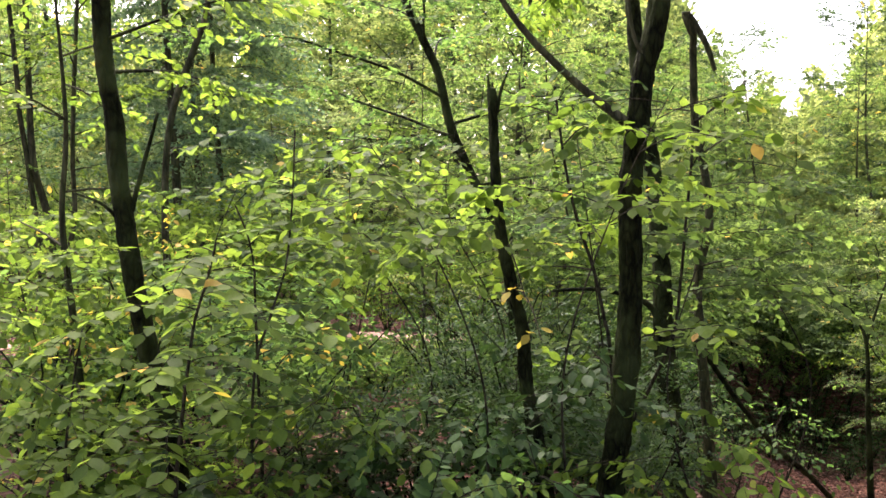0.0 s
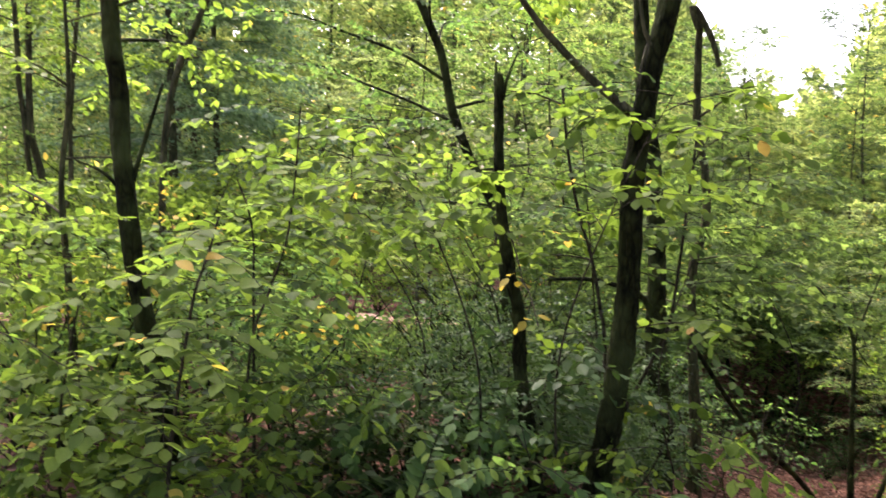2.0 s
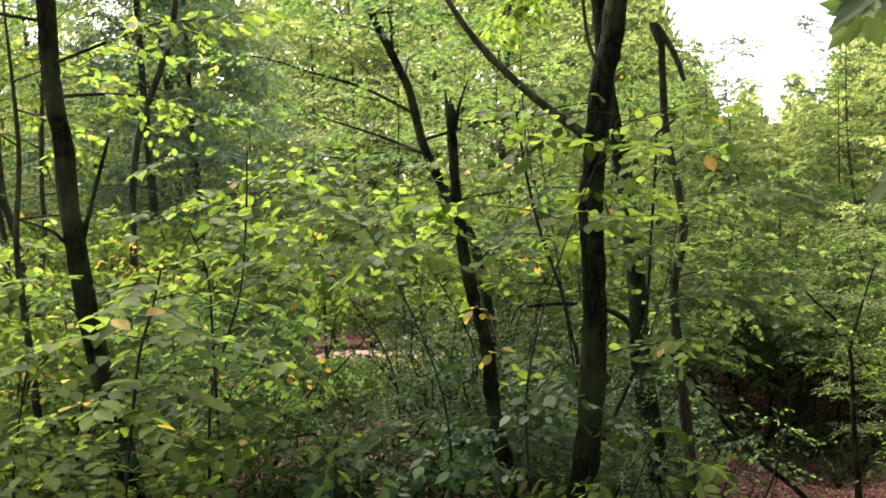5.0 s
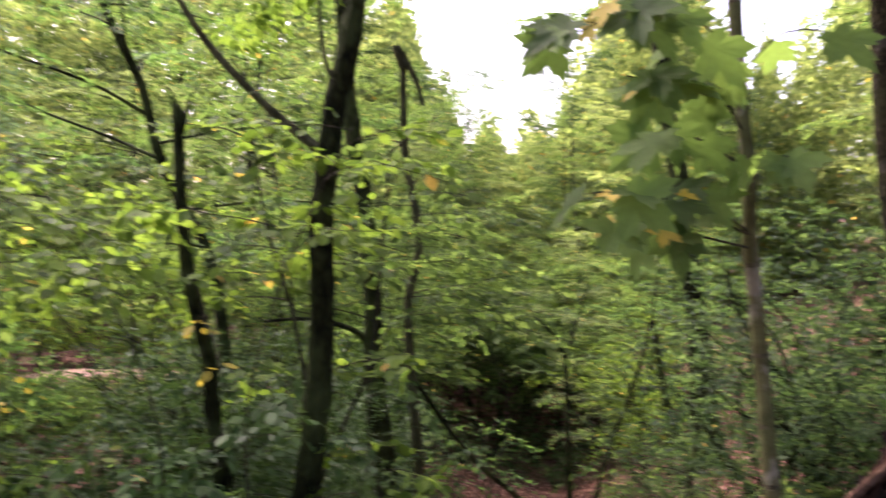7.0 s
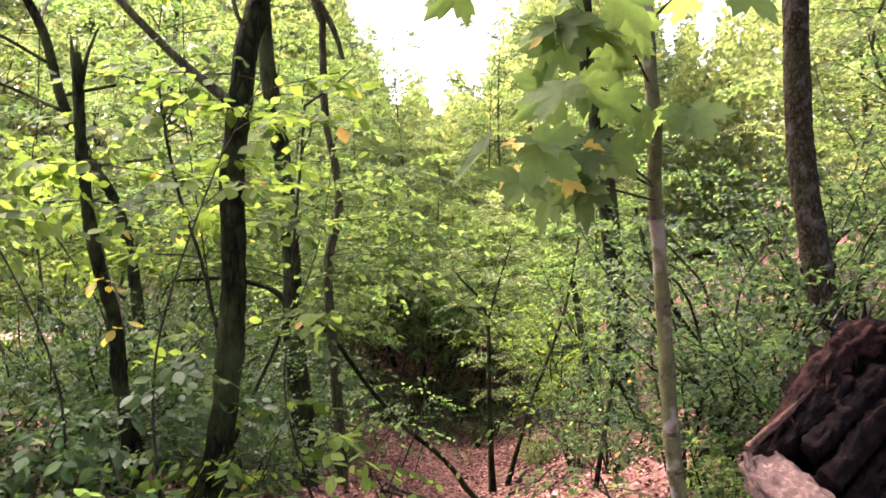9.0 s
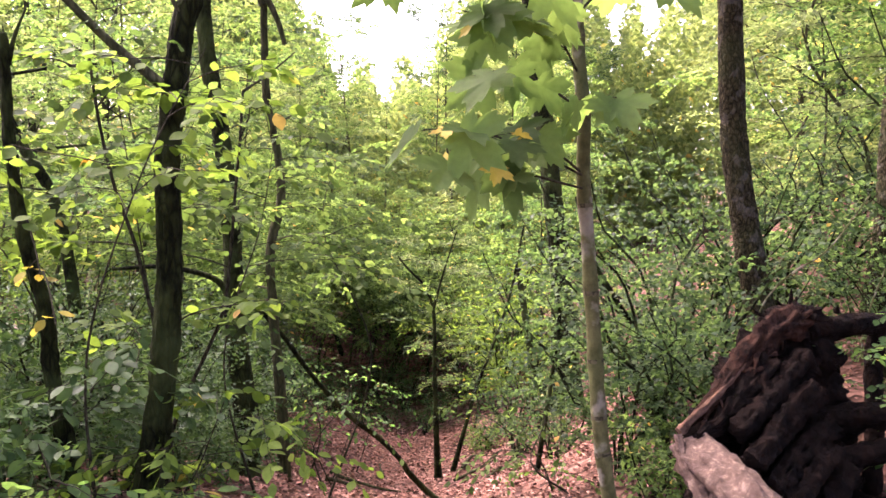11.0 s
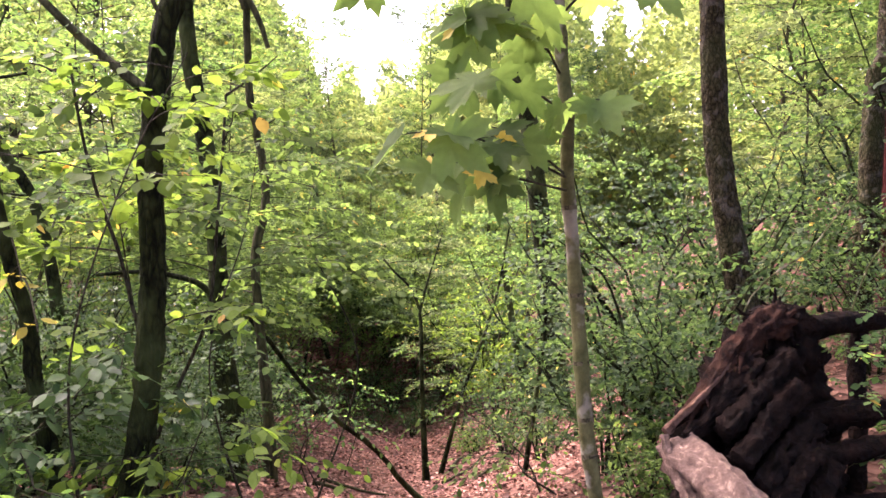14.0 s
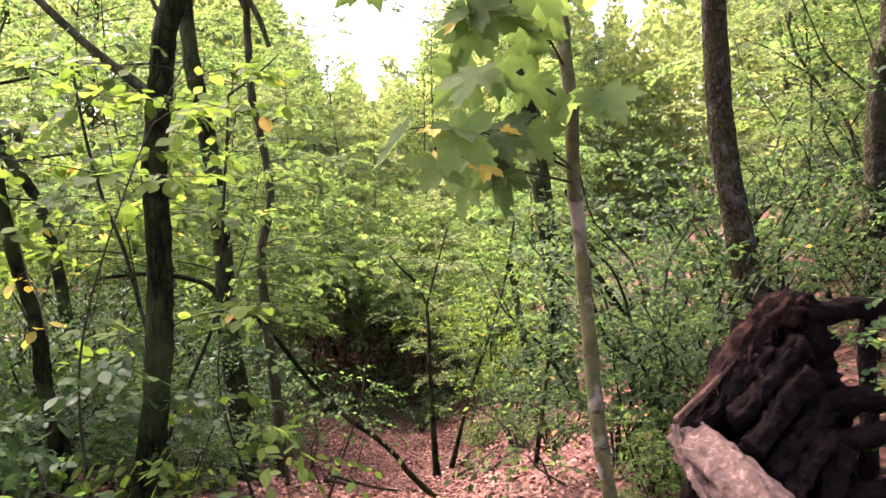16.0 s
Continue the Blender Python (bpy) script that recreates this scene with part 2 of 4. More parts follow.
def mesh_of(name, chunks, materials):
    """One mesh out of chunks (verts n x 3, faces m x k, material slot)."""
    me = bpy.data.meshes.new(name)
    co = np.concatenate([c[0] for c in chunks])
    off, corner, sizes, slots = 0, [], [], []
    for v, f, s in chunks:
        corner.append((f + off).ravel())
        sizes.append(np.full(len(f), f.shape[1]))
        slots.append(np.full(len(f), s))
        off += len(v)
    corner, sizes, slots = np.concatenate(corner), np.concatenate(sizes), np.concatenate(slots)
    me.vertices.add(len(co))
    me.vertices.foreach_set("co", co.astype(np.float32).ravel())
    me.loops.add(len(corner))
    me.loops.foreach_set("vertex_index", corner.astype(np.int32))
    me.polygons.add(len(sizes))
    me.polygons.foreach_set("loop_start", (np.cumsum(sizes) - sizes).astype(np.int32))
    me.polygons.foreach_set("material_index", slots.astype(np.int32))
    me.polygons.foreach_set("use_smooth", np.ones(len(sizes), bool))
    for m in materials:
        me.materials.append(m)
    me.update(calc_edges=True)
    me.validate()
    return me


def part(name, chunks, materials, parent, label=""):
    ob = new(name, mesh_of(name, chunks, materials if isinstance(materials, (list, tuple)) else [materials]))
    ob.parent = parent
    return tagged(ob, label) if label else ob


def unit(v):
    return v / (np.linalg.norm(v, axis=-1, keepdims=True) + 1e-9)


def smooth_line(points, step):
    """Catmull-Rom through the control points, about one point every step metres."""
    p = np.array(points, float)
    q = np.vstack([2 * p[0] - p[1], p, 2 * p[-1] - p[-2]])
    out = []
    for i in range(1, len(q) - 2):
        a, b, c, d = q[i - 1:i + 3]
        k = max(1, int(np.linalg.norm(c - b) / step))
        t = (np.arange(k) / k)[:, None]
        out.append(0.5 * (2 * b + (c - a) * t + (2 * a - 5 * b + 4 * c - d) * t ** 2 + (3 * b - a - 3 * c + d) * t ** 3))
    out.append(p[-1:])
    return np.vstack(out)


def tube(line, r0, r1, sides=8, rough=0.0, grain=6.0, flare=0.0, cap=True, seed=0.0, rings=(), groove=0.35, plates=0.0):
    """A tapered, uneven round along a line, as one chunk."""
    n = len(line)
    tan = unit(np.gradient(line, axis=0))
    ref = np.array((0.31, 0.95, 0.05)) if abs(tan[0] @ UP) > 0.8 else UP
    s = unit(np.cross(tan, ref))
    w = np.cross(s, tan)
    ang = np.arange(sides) * 2 * math.pi / sides
    u = np.linspace(0, 1, n)
    rad = (r0 + (r1 - r0) * u + flare * r0 * np.exp(-u * n / max(3, n * 0.07)))[:, None] * np.ones((1, sides))
    if rough:
        for i in range(n):
            for k in range(sides):
                c, d = math.cos(ang[k]), math.sin(ang[k])
                z = u[i] * n * 0.12
                rad[i, k] *= 1 + rough * (noise.noise((c * 1.6 + seed, d * 1.6, z * grain * 0.12))
                                          + 0.6 * noise.noise((c * 4 + seed, d * 4, z * grain * 0.35))
                                          + groove * noise.noise((c * 9 + seed, d * 9, z * grain * 0.9)))
    if plates:
        run = np.concatenate([[0], np.cumsum(np.linalg.norm(np.diff(line, axis=0), axis=1))])
        for i in range(n):
            if run[i] > 5.0:
                break
            for k in range(sides):
                c, d = math.cos(ang[k]), math.sin(ang[k])
                q = noise.noise((c * 4.2 + seed, d * 4.2, run[i] * 9)) + 0.5 * noise.noise((c * 8 + seed, d * 8, run[i] * 22))
                rad[i, k] *= 1 + plates * max(-0.6, min(0.6, q * 2.2))
    for c in rings:
        rad *= (1 + 0.14 * np.exp(-((u - c) * n / 1.3) ** 2))[:, None]
    v = line[:, None] + rad[..., None] * (np.cos(ang)[None, :, None] * s[:, None] + np.sin(ang)[None, :, None] * w[:, None])
    v = v.reshape(-1, 3)
    i, k = np.meshgrid(np.arange(n - 1), np.arange(sides), indexing="ij")
    a, b = i * sides + k, i * sides + (k + 1) % sides
    f = np.stack([a, b, b + sides, a + sides], -1).reshape(-1, 4)
    chunks = [(v, f, 0)]
    if cap:
        e = np.vstack([v[-sides:], line[-1] + tan[-1] * r1 * 0.4])
        chunks.append((e, np.array([(q, (q + 1) % sides, sides) for q in range(sides)]), 0))
        e = np.vstack([v[:sides], line[0] - tan[0] * r0 * 0.4])
        chunks.append((e, np.array([((q + 1) % sides, q, sides) for q in range(sides)]), 0))
    return chunks


def thin_tubes(a, b, r):
    """Many thin three-sided twigs from a to b."""
    d = unit(b - a)
    s = unit(np.cross(d, np.array((0.3, 0.2, 0.93))))
    w = np.cross(s, d)
    v = []
    for q in range(3):
        o = math.cos(q * 2.094) * s + math.sin(q * 2.094) * w
        v += [a + o * r, b + o * r * 0.5]
    v = np.stack(v, 1).reshape(-1, 3)
    base = np.arange(len(a))[:, None, None] * 6
    f = base + np.array([(0, 2, 3, 1), (2, 4, 5, 3), (4, 0, 1, 5)])[None]
    return v, f.reshape(-1, 4)


def oval_shape(rim, cup, tip):
    """A leaf blade from its stalk (0, 0) to its tip (0, 1): half widths along it, a shallow fold and a drooping tip."""
    t = np.linspace(0, 1, len(rim) + 2)[1:-1]
    v = [(0, 0, 0), (0, 0.35, -0.01), (0, 0.7, -0.02 - tip * 0.4), (0, 1, -tip)]
    v += [(-w, y, cup * w - tip * y * y * 0.8) for w, y in zip(rim, t)] + [(w, y, cup * w - tip * y * y * 0.8) for w, y in zip(rim, t)]
    k, f = len(rim), []
    for first, flip in ((4, False), (4 + k, True)):
        edge = [0] + [first + i for i in range(k)] + [3]
        for i in range(k + 1):
            a, b = edge[i], edge[i + 1]
            m = 1 if i < (k + 1) // 2 else 2
            f.append((a, m, b) if not flip else (a, b, m))
        m = edge[(k + 1) // 2]
        f.append((m, 1, 2) if not flip else (m, 2, 1))
    return np.array(v, float), np.array([q for q in f if len(set(q)) == 3])


OVAL = oval_shape((0.17, 0.27, 0.29, 0.25, 0.14), 0.12, 0.07)
ROUND = (OVAL[0] * np.array((1.22, 1, 1)), OVAL[1])
FAR = (np.array([(0, 0, 0), (-0.28, 0.48, 0.06), (0, 1, -0.08), (0.28, 0.48, 0.06)]), np.array([(0, 2, 1), (0, 3, 2)]))


MID = (np.array([(0, 0, 0), (-0.22, 0.28, 0.05), (-0.22, 0.66, 0.03), (0, 1, -0.08), (0.22, 0.66, 0.03), (0.22, 0.28, 0.05)]),
       np.array([(0, 5, 1), (1, 5, 4), (1, 4, 2), (2, 4, 3)]))


def maple_shape():
    """Five pointed lobes with side teeth, cupped a little and drooping at the tips."""
    ring = [(0.0, -0.02), (-0.20, -0.10)]
    for a, r, wide in ((-112, 0.50, 11), (-58, 0.86, 12), (0, 1.0, 11), (58, 0.86, 12), (112, 0.50, 11)):
        for da, f in ((-1.9, 0.64), (-1.35, 0.80), (-0.9, 0.74), (-0.5, 0.83), (0, 1.0), (0.5, 0.83), (0.9, 0.74), (1.35, 0.80), (1.9, 0.64)):
            ring.append((math.sin(radians(a + da * wide)) * r * f, math.cos(radians(a + da * wide)) * r * f + 0.15))
        if a < 112:
            ring.append((math.sin(radians(a + 28)) * 0.46, math.cos(radians(a + 28)) * 0.46 + 0.15))
    ring.append((0.20, -0.10))
    v = [(0, 0.15, -0.04)] + [(x, y, 0.12 * abs(x) - 0.16 * max(0, math.hypot(x, y - 0.15) - 0.45)) for x, y in ring]
    n = len(ring)
    f = [(0, i % n + 1, i) for i in range(1, n + 1)]
    return np.array(v), np.array(f)


MAPLE = maple_shape()


def leaves(shape, pos, way, normal, size):
    """Leaves as one chunk: their stalk ends, ways, normals and lengths."""
    way = unit(way)
    side = unit(np.cross(way, normal))
    nrm = np.cross(side, way)
    v, f = shape
    co = pos[:, None] + size[:, None, None] * (v[None, :, 0:1] * side[:, None] + v[None, :, 1:2] * way[:, None] + v[None, :, 2:3] * nrm[:, None])
    fa = np.arange(len(pos))[:, None, None] * len(v) + f[None]
    return co.reshape(-1, 3), fa.reshape(-1, f.shape[1])


def sprays(rng, pos, way, length, count, size, shape, twig_r=0.0016, flat=0.25, droop=0.25, slot=0, angle=55, spread=0.25, hang=0.15):
    """Flat leafy twigs: leaves alternate on both sides of each. Returns chunks (leaves in slot, twigs in slot + 1)."""
    n = len(pos)
    way = unit(way)
    L = length * rng.uniform(0.6, 1.25, n)
    t = (np.arange(count) + 0.6) / count
    tt = np.clip(t[None] + rng.normal(0, 0.03, (n, count)), 0.05, 1.0)
    nrm = unit(UP + rng.normal(0, flat, (n, 3)))
    side = unit(np.cross(way, nrm))
    p = pos[:, None] + way[:, None] * (L[:, None] * tt)[..., None] - UP * (droop * L[:, None] * tt ** 2)[..., None]
    sgn = np.where(np.arange(count) % 2 == 0, 1.0, -1.0)
    a = radians(angle) * (1 - 0.5 * tt)
    w = way[:, None] * np.cos(a)[..., None] + side[:, None] * (np.sin(a) * sgn)[..., None] + rng.normal(0, spread, (n, count, 3)) - UP * hang * rng.uniform(0.3, 1.7, (n, count, 1))
    nn = nrm[:, None] + rng.normal(0, spread * 1.2, (n, count, 3))
    sz = size * rng.uniform(0.65, 1.2, (n, count)) * (1 - 0.25 * np.abs(tt - 0.45))
    keep = rng.random((n, count)) < 0.93
    lv, lf = leaves(shape, p[keep], w[keep], nn[keep], sz[keep])
    out = [(lv, lf, slot)]
    if twig_r:
        mid = pos + way * (L * 0.55)[:, None] - UP * (droop * L * 0.3)[:, None]
        tip = pos + way * L[:, None] - UP * (droop * L)[:, None]
        for a0, b0, r in ((pos, mid, twig_r), (mid, tip, twig_r * 0.6)):
            v, f = thin_tubes(a0, b0, r)
            out.append((v, f, slot + 1))
    return out


def limb_lines(rng, trunk, count, low, high, length, rise=0.35, sag=0.12, turn=None):
    """Lines of side branches that leave the trunk between the shares low and high of its length."""
    out = []
    for k in range(count):
        u = low + (high - low) * (k + rng.uniform(0.1, 0.9)) / count
        base = trunk[min(len(trunk) - 1, int(u * (len(trunk) - 1)))]
        az = k * 2.399 + rng.uniform(-0.6, 0.6) if turn is None else radians(turn[0] + (turn[1] - turn[0]) * rng.random())
        L = length * rng.uniform(0.6, 1.15) * (1.15 - 0.75 * max(0, (u - 0.45)))
        d = np.array((math.sin(az), math.cos(az), 0))
        bend = np.array((math.cos(az), -math.sin(az), 0)) * rng.uniform(-0.25, 0.25)
        q = np.linspace(0, 1, 6)[:, None]
        ri = rise * rng.uniform(0.3, 1.7)
        out.append(base + d * L * q + UP * L * (ri * q - sag * 2 * q * q) + bend * L * q * q + rng.normal(0, 0.02, (6, 3)) * L * q)
    return out


def spots_on(rng, lines, per_metre, first=0.2, out=0.9):
    """Places and ways of twigs along branch lines."""
    pos, way = [], []
    for ln in lines:
        L = np.linalg.norm(np.diff(ln, axis=0), axis=1).sum()
        n = max(2, int(L * per_metre))
        t = first + (1 - first) * (np.arange(n) + rng.random(n)) / n
        i = np.minimum((t * (len(ln) - 1)).astype(int), len(ln) - 2)
        fr = (t * (len(ln) - 1) - i)[:, None]
        p = ln[i] * (1 - fr) + ln[i + 1] * fr
        d = unit(ln[i + 1] - ln[i])
        s = unit(np.cross(d, UP)) * np.where(rng.random(n) < 0.5, 1, -1)[:, None]
        pos.append(p)
        way.append(d * 0.75 + s * out * rng.uniform(0.3, 1.1, n)[:, None] + rng.normal(0, 0.18, (n, 3)))
    return np.vstack(pos), np.vstack(way)


def thing(name, label, category, at=(0, 0, 0), group="", kind=""):
    ob = new(name)
    ob.location = at
    return tagged(ob, label, category, group, kind)


def tree(name, label, category, line, r0, r1, bark, seed, limbs=10, low=0.3, high=1.0, length=1.2, rise=0.35, per_metre=9, leaf=0.075,
         count=11, spray=0.36, shape=OVAL, green=None, sides=9, step=0.08, rough=0.1, flare=0.5, group="", turn=None, extra=(), flat=0.28, subs=0, twig=0.0022, sag=0.12, rings=(), plates=0.0, limb_bark=None, hang=0.2):
    """A tree or sapling round a trunk line: trunk, each main limb, and the crown of leafy twigs."""
    rng = np.random.default_rng(seed)
    base = np.array(line[0], float)
    ob = thing(name, label, category, tuple(base), group)
    ln = smooth_line(np.array(line) - base, step)
    part("trunk", tube(ln, r0, r1, sides, rough, 6, flare, True, seed * 3.7, rings, plates=plates), bark, ob)
    for c in rings:
        i = int(c * (len(ln) - 1))
        here = (r0 + (r1 - r0) * c) * 1.15
        a, b = ln[i], ln[i + 1]
        part("ring_scar", tube(np.array([a, a + (b - a) * 0.2, a + (b - a) * 0.4]), here, here, sides), SCAR, ob)
    every = []
    for pts, ra, rb in extra:
        q = smooth_line(np.array(pts) - base, step)
        part("limb", tube(q, ra, rb, 9, rough * 0.7, 6, 0.3, True, seed), limb_bark or bark, ob)
    sides_of = limb_lines(rng, ln, limbs, low, high, length, rise, sag, turn=turn) if limbs else []
    for q in sides_of:
        k = np.linalg.norm(q[-1] - q[0])
        part("limb", tube(smooth_line(q, 0.12), min(r0 * 0.4, 0.004 + 0.005 * k), 0.002, 5), bark, ob)
    every += sides_of
    for q in sides_of:
        if subs:
            every += limb_lines(rng, smooth_line(q, 0.1), subs, 0.25, 1.0, length * 0.42, rise * 0.8)
    if every and per_metre:
        pos, way = spots_on(rng, every, per_metre)
        part("crown", sprays(rng, pos, way, spray, count, leaf, shape, twig, flat, angle=58, spread=0.27, hang=hang), [green or LEAF, TWIG], ob)
    return ob


# ---------------------------------------------------------------- ground


def step01(a, b, v):
    t = np.clip((v - a) / (b - a), 0, 1)
    return t * t * (3 - 2 * t)


def ground_z(x, y):
    x, y = np.asarray(x, float), np.asarray(y, float)
    r = np.hypot(x, y)
    az = np.degrees(np.arctan2(x, y))
    d = np.clip(r - 4, 0, 22)
    z = -0.05 * d - (0.30 * np.clip(r - 4, 0, 7) + 0.12 * np.clip(r - 11, 0, 9) - 0.24 * np.clip(r - 20, 0, 6)) * np.exp(-((az - 26) / 15.0) ** 2) + step01(36, 58, az) * step01(150, 90, az) * 0.20 * np.clip(r - 4, 0, 12)
    z = z + step01(30, 120, r) * 6.0
    return z + 0.05 * np.sin(x * 1.7 + 0.4) * np.cos(y * 1.3) + 0.03 * np.sin(x * 4.1 + y * 3.3)


def rest(x, y, sink=0.03):
    return float(ground_z(x, y)) - sink


def build_ground():
    near = np.arange(-12, 26.01, 0.25)
    far = np.array([30, 36, 44, 55, 70, 90, 120, 170, 260, 420, 700, 1200])
    xs = np.concatenate([-far[::-1], near, far])
    ys = np.concatenate([-far[::-1], near, far])
    gx, gy = np.meshgrid(xs, ys, indexing="ij")
    v = np.stack([gx, gy, ground_z(gx, gy)], -1).reshape(-1, 3)
    i, k = np.meshgrid(np.arange(len(xs) - 1), np.arange(len(ys) - 1), indexing="ij")
    a = i * len(ys) + k
    f = np.stack([a, a + len(ys), a + len(ys) + 1, a + 1], -1).reshape(-1, 4)
    ob = new("ground", mesh_of("ground", [(v, f, 0)], [LITTER]))
    tagged(ob, "forest floor of pinkish brown leaf litter falling into a gully", "ground", kind="structure")


build_ground()


def sunlit_strip():
    """A pale strip across the wood beyond the first trees, sunlight painted in."""
    n, m = 90, 9
    u, w = np.meshgrid(np.linspace(-10.5, 2.6, n), np.linspace(-1, 1, m), indexing="ij")
    mid = 17.6 + 0.35 * np.sin(u * 0.7) + 0.04 * u
    y = mid + w * (0.95 + 0.18 * np.sin(u * 2.3) + 0.12 * np.sin(u * 5.1))
    z = ground_z(u, y) + 0.035 - 0.05 * np.abs(w) ** 3
    v = np.stack([u, y, z], -1).reshape(-1, 3)
    i, k = np.meshgrid(np.arange(n - 1), np.arange(m - 1), indexing="ij")
    a = i * m + k
    f = np.stack([a, a + m, a + m + 1, a + 1], -1).reshape(-1, 4)
    # The strip's brightness is sunlight put into its colour.
    ob = new("path", mesh_of("path", [(v, f, 0)], [SUN_STRIP]))
    tagged(ob, "pale pinkish strip of ground through the wood, sunlight painted into it", "path", kind="structure")


sunlit_strip()


def dead_leaves():
    rng = np.random.default_rng(5)
    wide, path, about = 26000, 44000, 14000
    n = wide + path + about
    az = np.radians(np.concatenate([rng.uniform(-32, 66, wide), rng.uniform(6, 50, path), rng.uniform(66, 328, about)]))
    r = np.concatenate([2.0 + 25 * rng.random(wide) ** 0.8, 3.0 + 18 * rng.random(path) ** 0.8, 0.3 + 11 * rng.random(about) ** 0.6])
    x, y = r * np.sin(az), r * np.cos(az)
    p = np.stack([x, y, ground_z(x, y) + rng.uniform(0.0, 0.03, n)], -1)
    a = rng.uniform(0, 6.28, n)
    w = np.stack([np.cos(a), np.sin(a), rng.normal(0, 0.25, n)], -1)
    v, f = leaves((FAR[0] * np.array((1.3, 1, 2.5)), FAR[1]), p, w, UP + rng.normal(0, 0.35, (n, 3)), rng.uniform(0.035, 0.085, n) * (0.45 + 0.55 * step01(3.5, 9, r)))
    ob = new("dead_leaves", mesh_of("dead_leaves", [(v, f, 0)], [DRY]))
    tagged(ob, "dry fallen leaves, pinkish brown, strewn over the forest floor", "leaf litter", kind="stuff")


dead_leaves()

# ---------------------------------------------------------------- the trees close by
# Tall trunks here get unseen crowns overhead, added to shade the ground.
G = "young trees"
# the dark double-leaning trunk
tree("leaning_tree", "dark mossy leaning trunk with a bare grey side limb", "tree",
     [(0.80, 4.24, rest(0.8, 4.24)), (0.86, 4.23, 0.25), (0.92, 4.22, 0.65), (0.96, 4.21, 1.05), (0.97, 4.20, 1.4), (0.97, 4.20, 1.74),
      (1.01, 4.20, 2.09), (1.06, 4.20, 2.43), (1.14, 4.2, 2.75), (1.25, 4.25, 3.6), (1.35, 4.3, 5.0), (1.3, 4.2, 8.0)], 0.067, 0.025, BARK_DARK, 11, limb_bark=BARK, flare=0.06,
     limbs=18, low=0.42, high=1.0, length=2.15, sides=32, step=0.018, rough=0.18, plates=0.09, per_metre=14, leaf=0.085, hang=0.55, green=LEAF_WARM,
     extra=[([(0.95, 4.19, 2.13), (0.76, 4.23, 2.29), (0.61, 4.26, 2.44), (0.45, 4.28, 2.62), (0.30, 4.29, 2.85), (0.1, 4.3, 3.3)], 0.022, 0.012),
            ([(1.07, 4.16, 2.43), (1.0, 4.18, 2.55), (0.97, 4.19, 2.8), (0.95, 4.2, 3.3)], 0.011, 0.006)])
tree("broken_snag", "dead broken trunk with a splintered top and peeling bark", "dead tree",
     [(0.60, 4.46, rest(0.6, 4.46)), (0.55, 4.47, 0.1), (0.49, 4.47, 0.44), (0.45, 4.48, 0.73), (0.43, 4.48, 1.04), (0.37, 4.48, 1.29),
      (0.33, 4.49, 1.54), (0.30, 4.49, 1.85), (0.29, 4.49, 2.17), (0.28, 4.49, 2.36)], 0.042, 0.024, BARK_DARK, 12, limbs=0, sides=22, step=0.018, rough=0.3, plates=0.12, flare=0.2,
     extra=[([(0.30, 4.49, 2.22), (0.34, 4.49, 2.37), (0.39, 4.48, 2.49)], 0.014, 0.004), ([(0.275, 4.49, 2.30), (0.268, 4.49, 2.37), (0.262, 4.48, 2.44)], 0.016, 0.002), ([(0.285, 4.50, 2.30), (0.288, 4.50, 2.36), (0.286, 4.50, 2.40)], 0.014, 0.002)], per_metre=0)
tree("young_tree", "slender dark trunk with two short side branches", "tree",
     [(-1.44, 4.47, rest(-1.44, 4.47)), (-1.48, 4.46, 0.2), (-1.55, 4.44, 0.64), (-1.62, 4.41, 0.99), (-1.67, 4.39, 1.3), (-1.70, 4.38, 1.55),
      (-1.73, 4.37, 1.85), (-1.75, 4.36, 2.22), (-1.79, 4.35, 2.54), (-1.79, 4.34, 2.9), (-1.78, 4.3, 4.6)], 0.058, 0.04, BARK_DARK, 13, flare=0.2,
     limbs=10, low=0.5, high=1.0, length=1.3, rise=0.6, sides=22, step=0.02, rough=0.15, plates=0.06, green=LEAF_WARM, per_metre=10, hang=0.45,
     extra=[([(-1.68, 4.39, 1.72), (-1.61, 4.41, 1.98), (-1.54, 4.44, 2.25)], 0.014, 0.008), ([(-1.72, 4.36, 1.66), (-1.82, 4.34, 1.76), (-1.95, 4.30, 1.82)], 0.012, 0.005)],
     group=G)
tree("young_tree", "thin forked grey trunk among bright leaves", "tree",
     [(-2.5, 7.6, rest(-2.5, 7.6)), (-2.53, 7.59, 0.07), (-2.54, 7.58, 0.82), (-2.58, 7.57, 1.4), (-2.58, 7.57, 1.87), (-2.55, 7.58, 2.4),
      (-2.46, 7.61, 2.87), (-2.29, 7.66, 3.35), (-2.16, 7.7, 3.84), (-2.0, 7.7, 5.5)], 0.038, 0.024, BARK, 14, limbs=6, low=0.35, per_metre=4, length=1.0, sides=9,
     step=0.06, green=LEAF_WARM, group=G)
tree("young_tree", "short dark trunk low among the leaves", "tree",
     [(-2.16, 5.06, rest(-2.16, 5.06)), (-2.18, 5.05, 0.05), (-2.23, 5.03, 0.31), (-2.27, 5.01, 0.74), (-2.29, 5.0, 1.09), (-2.34, 5.0, 1.7), (-2.30, 5.0, 2.3), (-2.36, 5.0, 3.3)],
     0.030, 0.006, BARK, 15, limbs=8, low=0.25, length=1.0, green=LEAF_WARM, group=G)
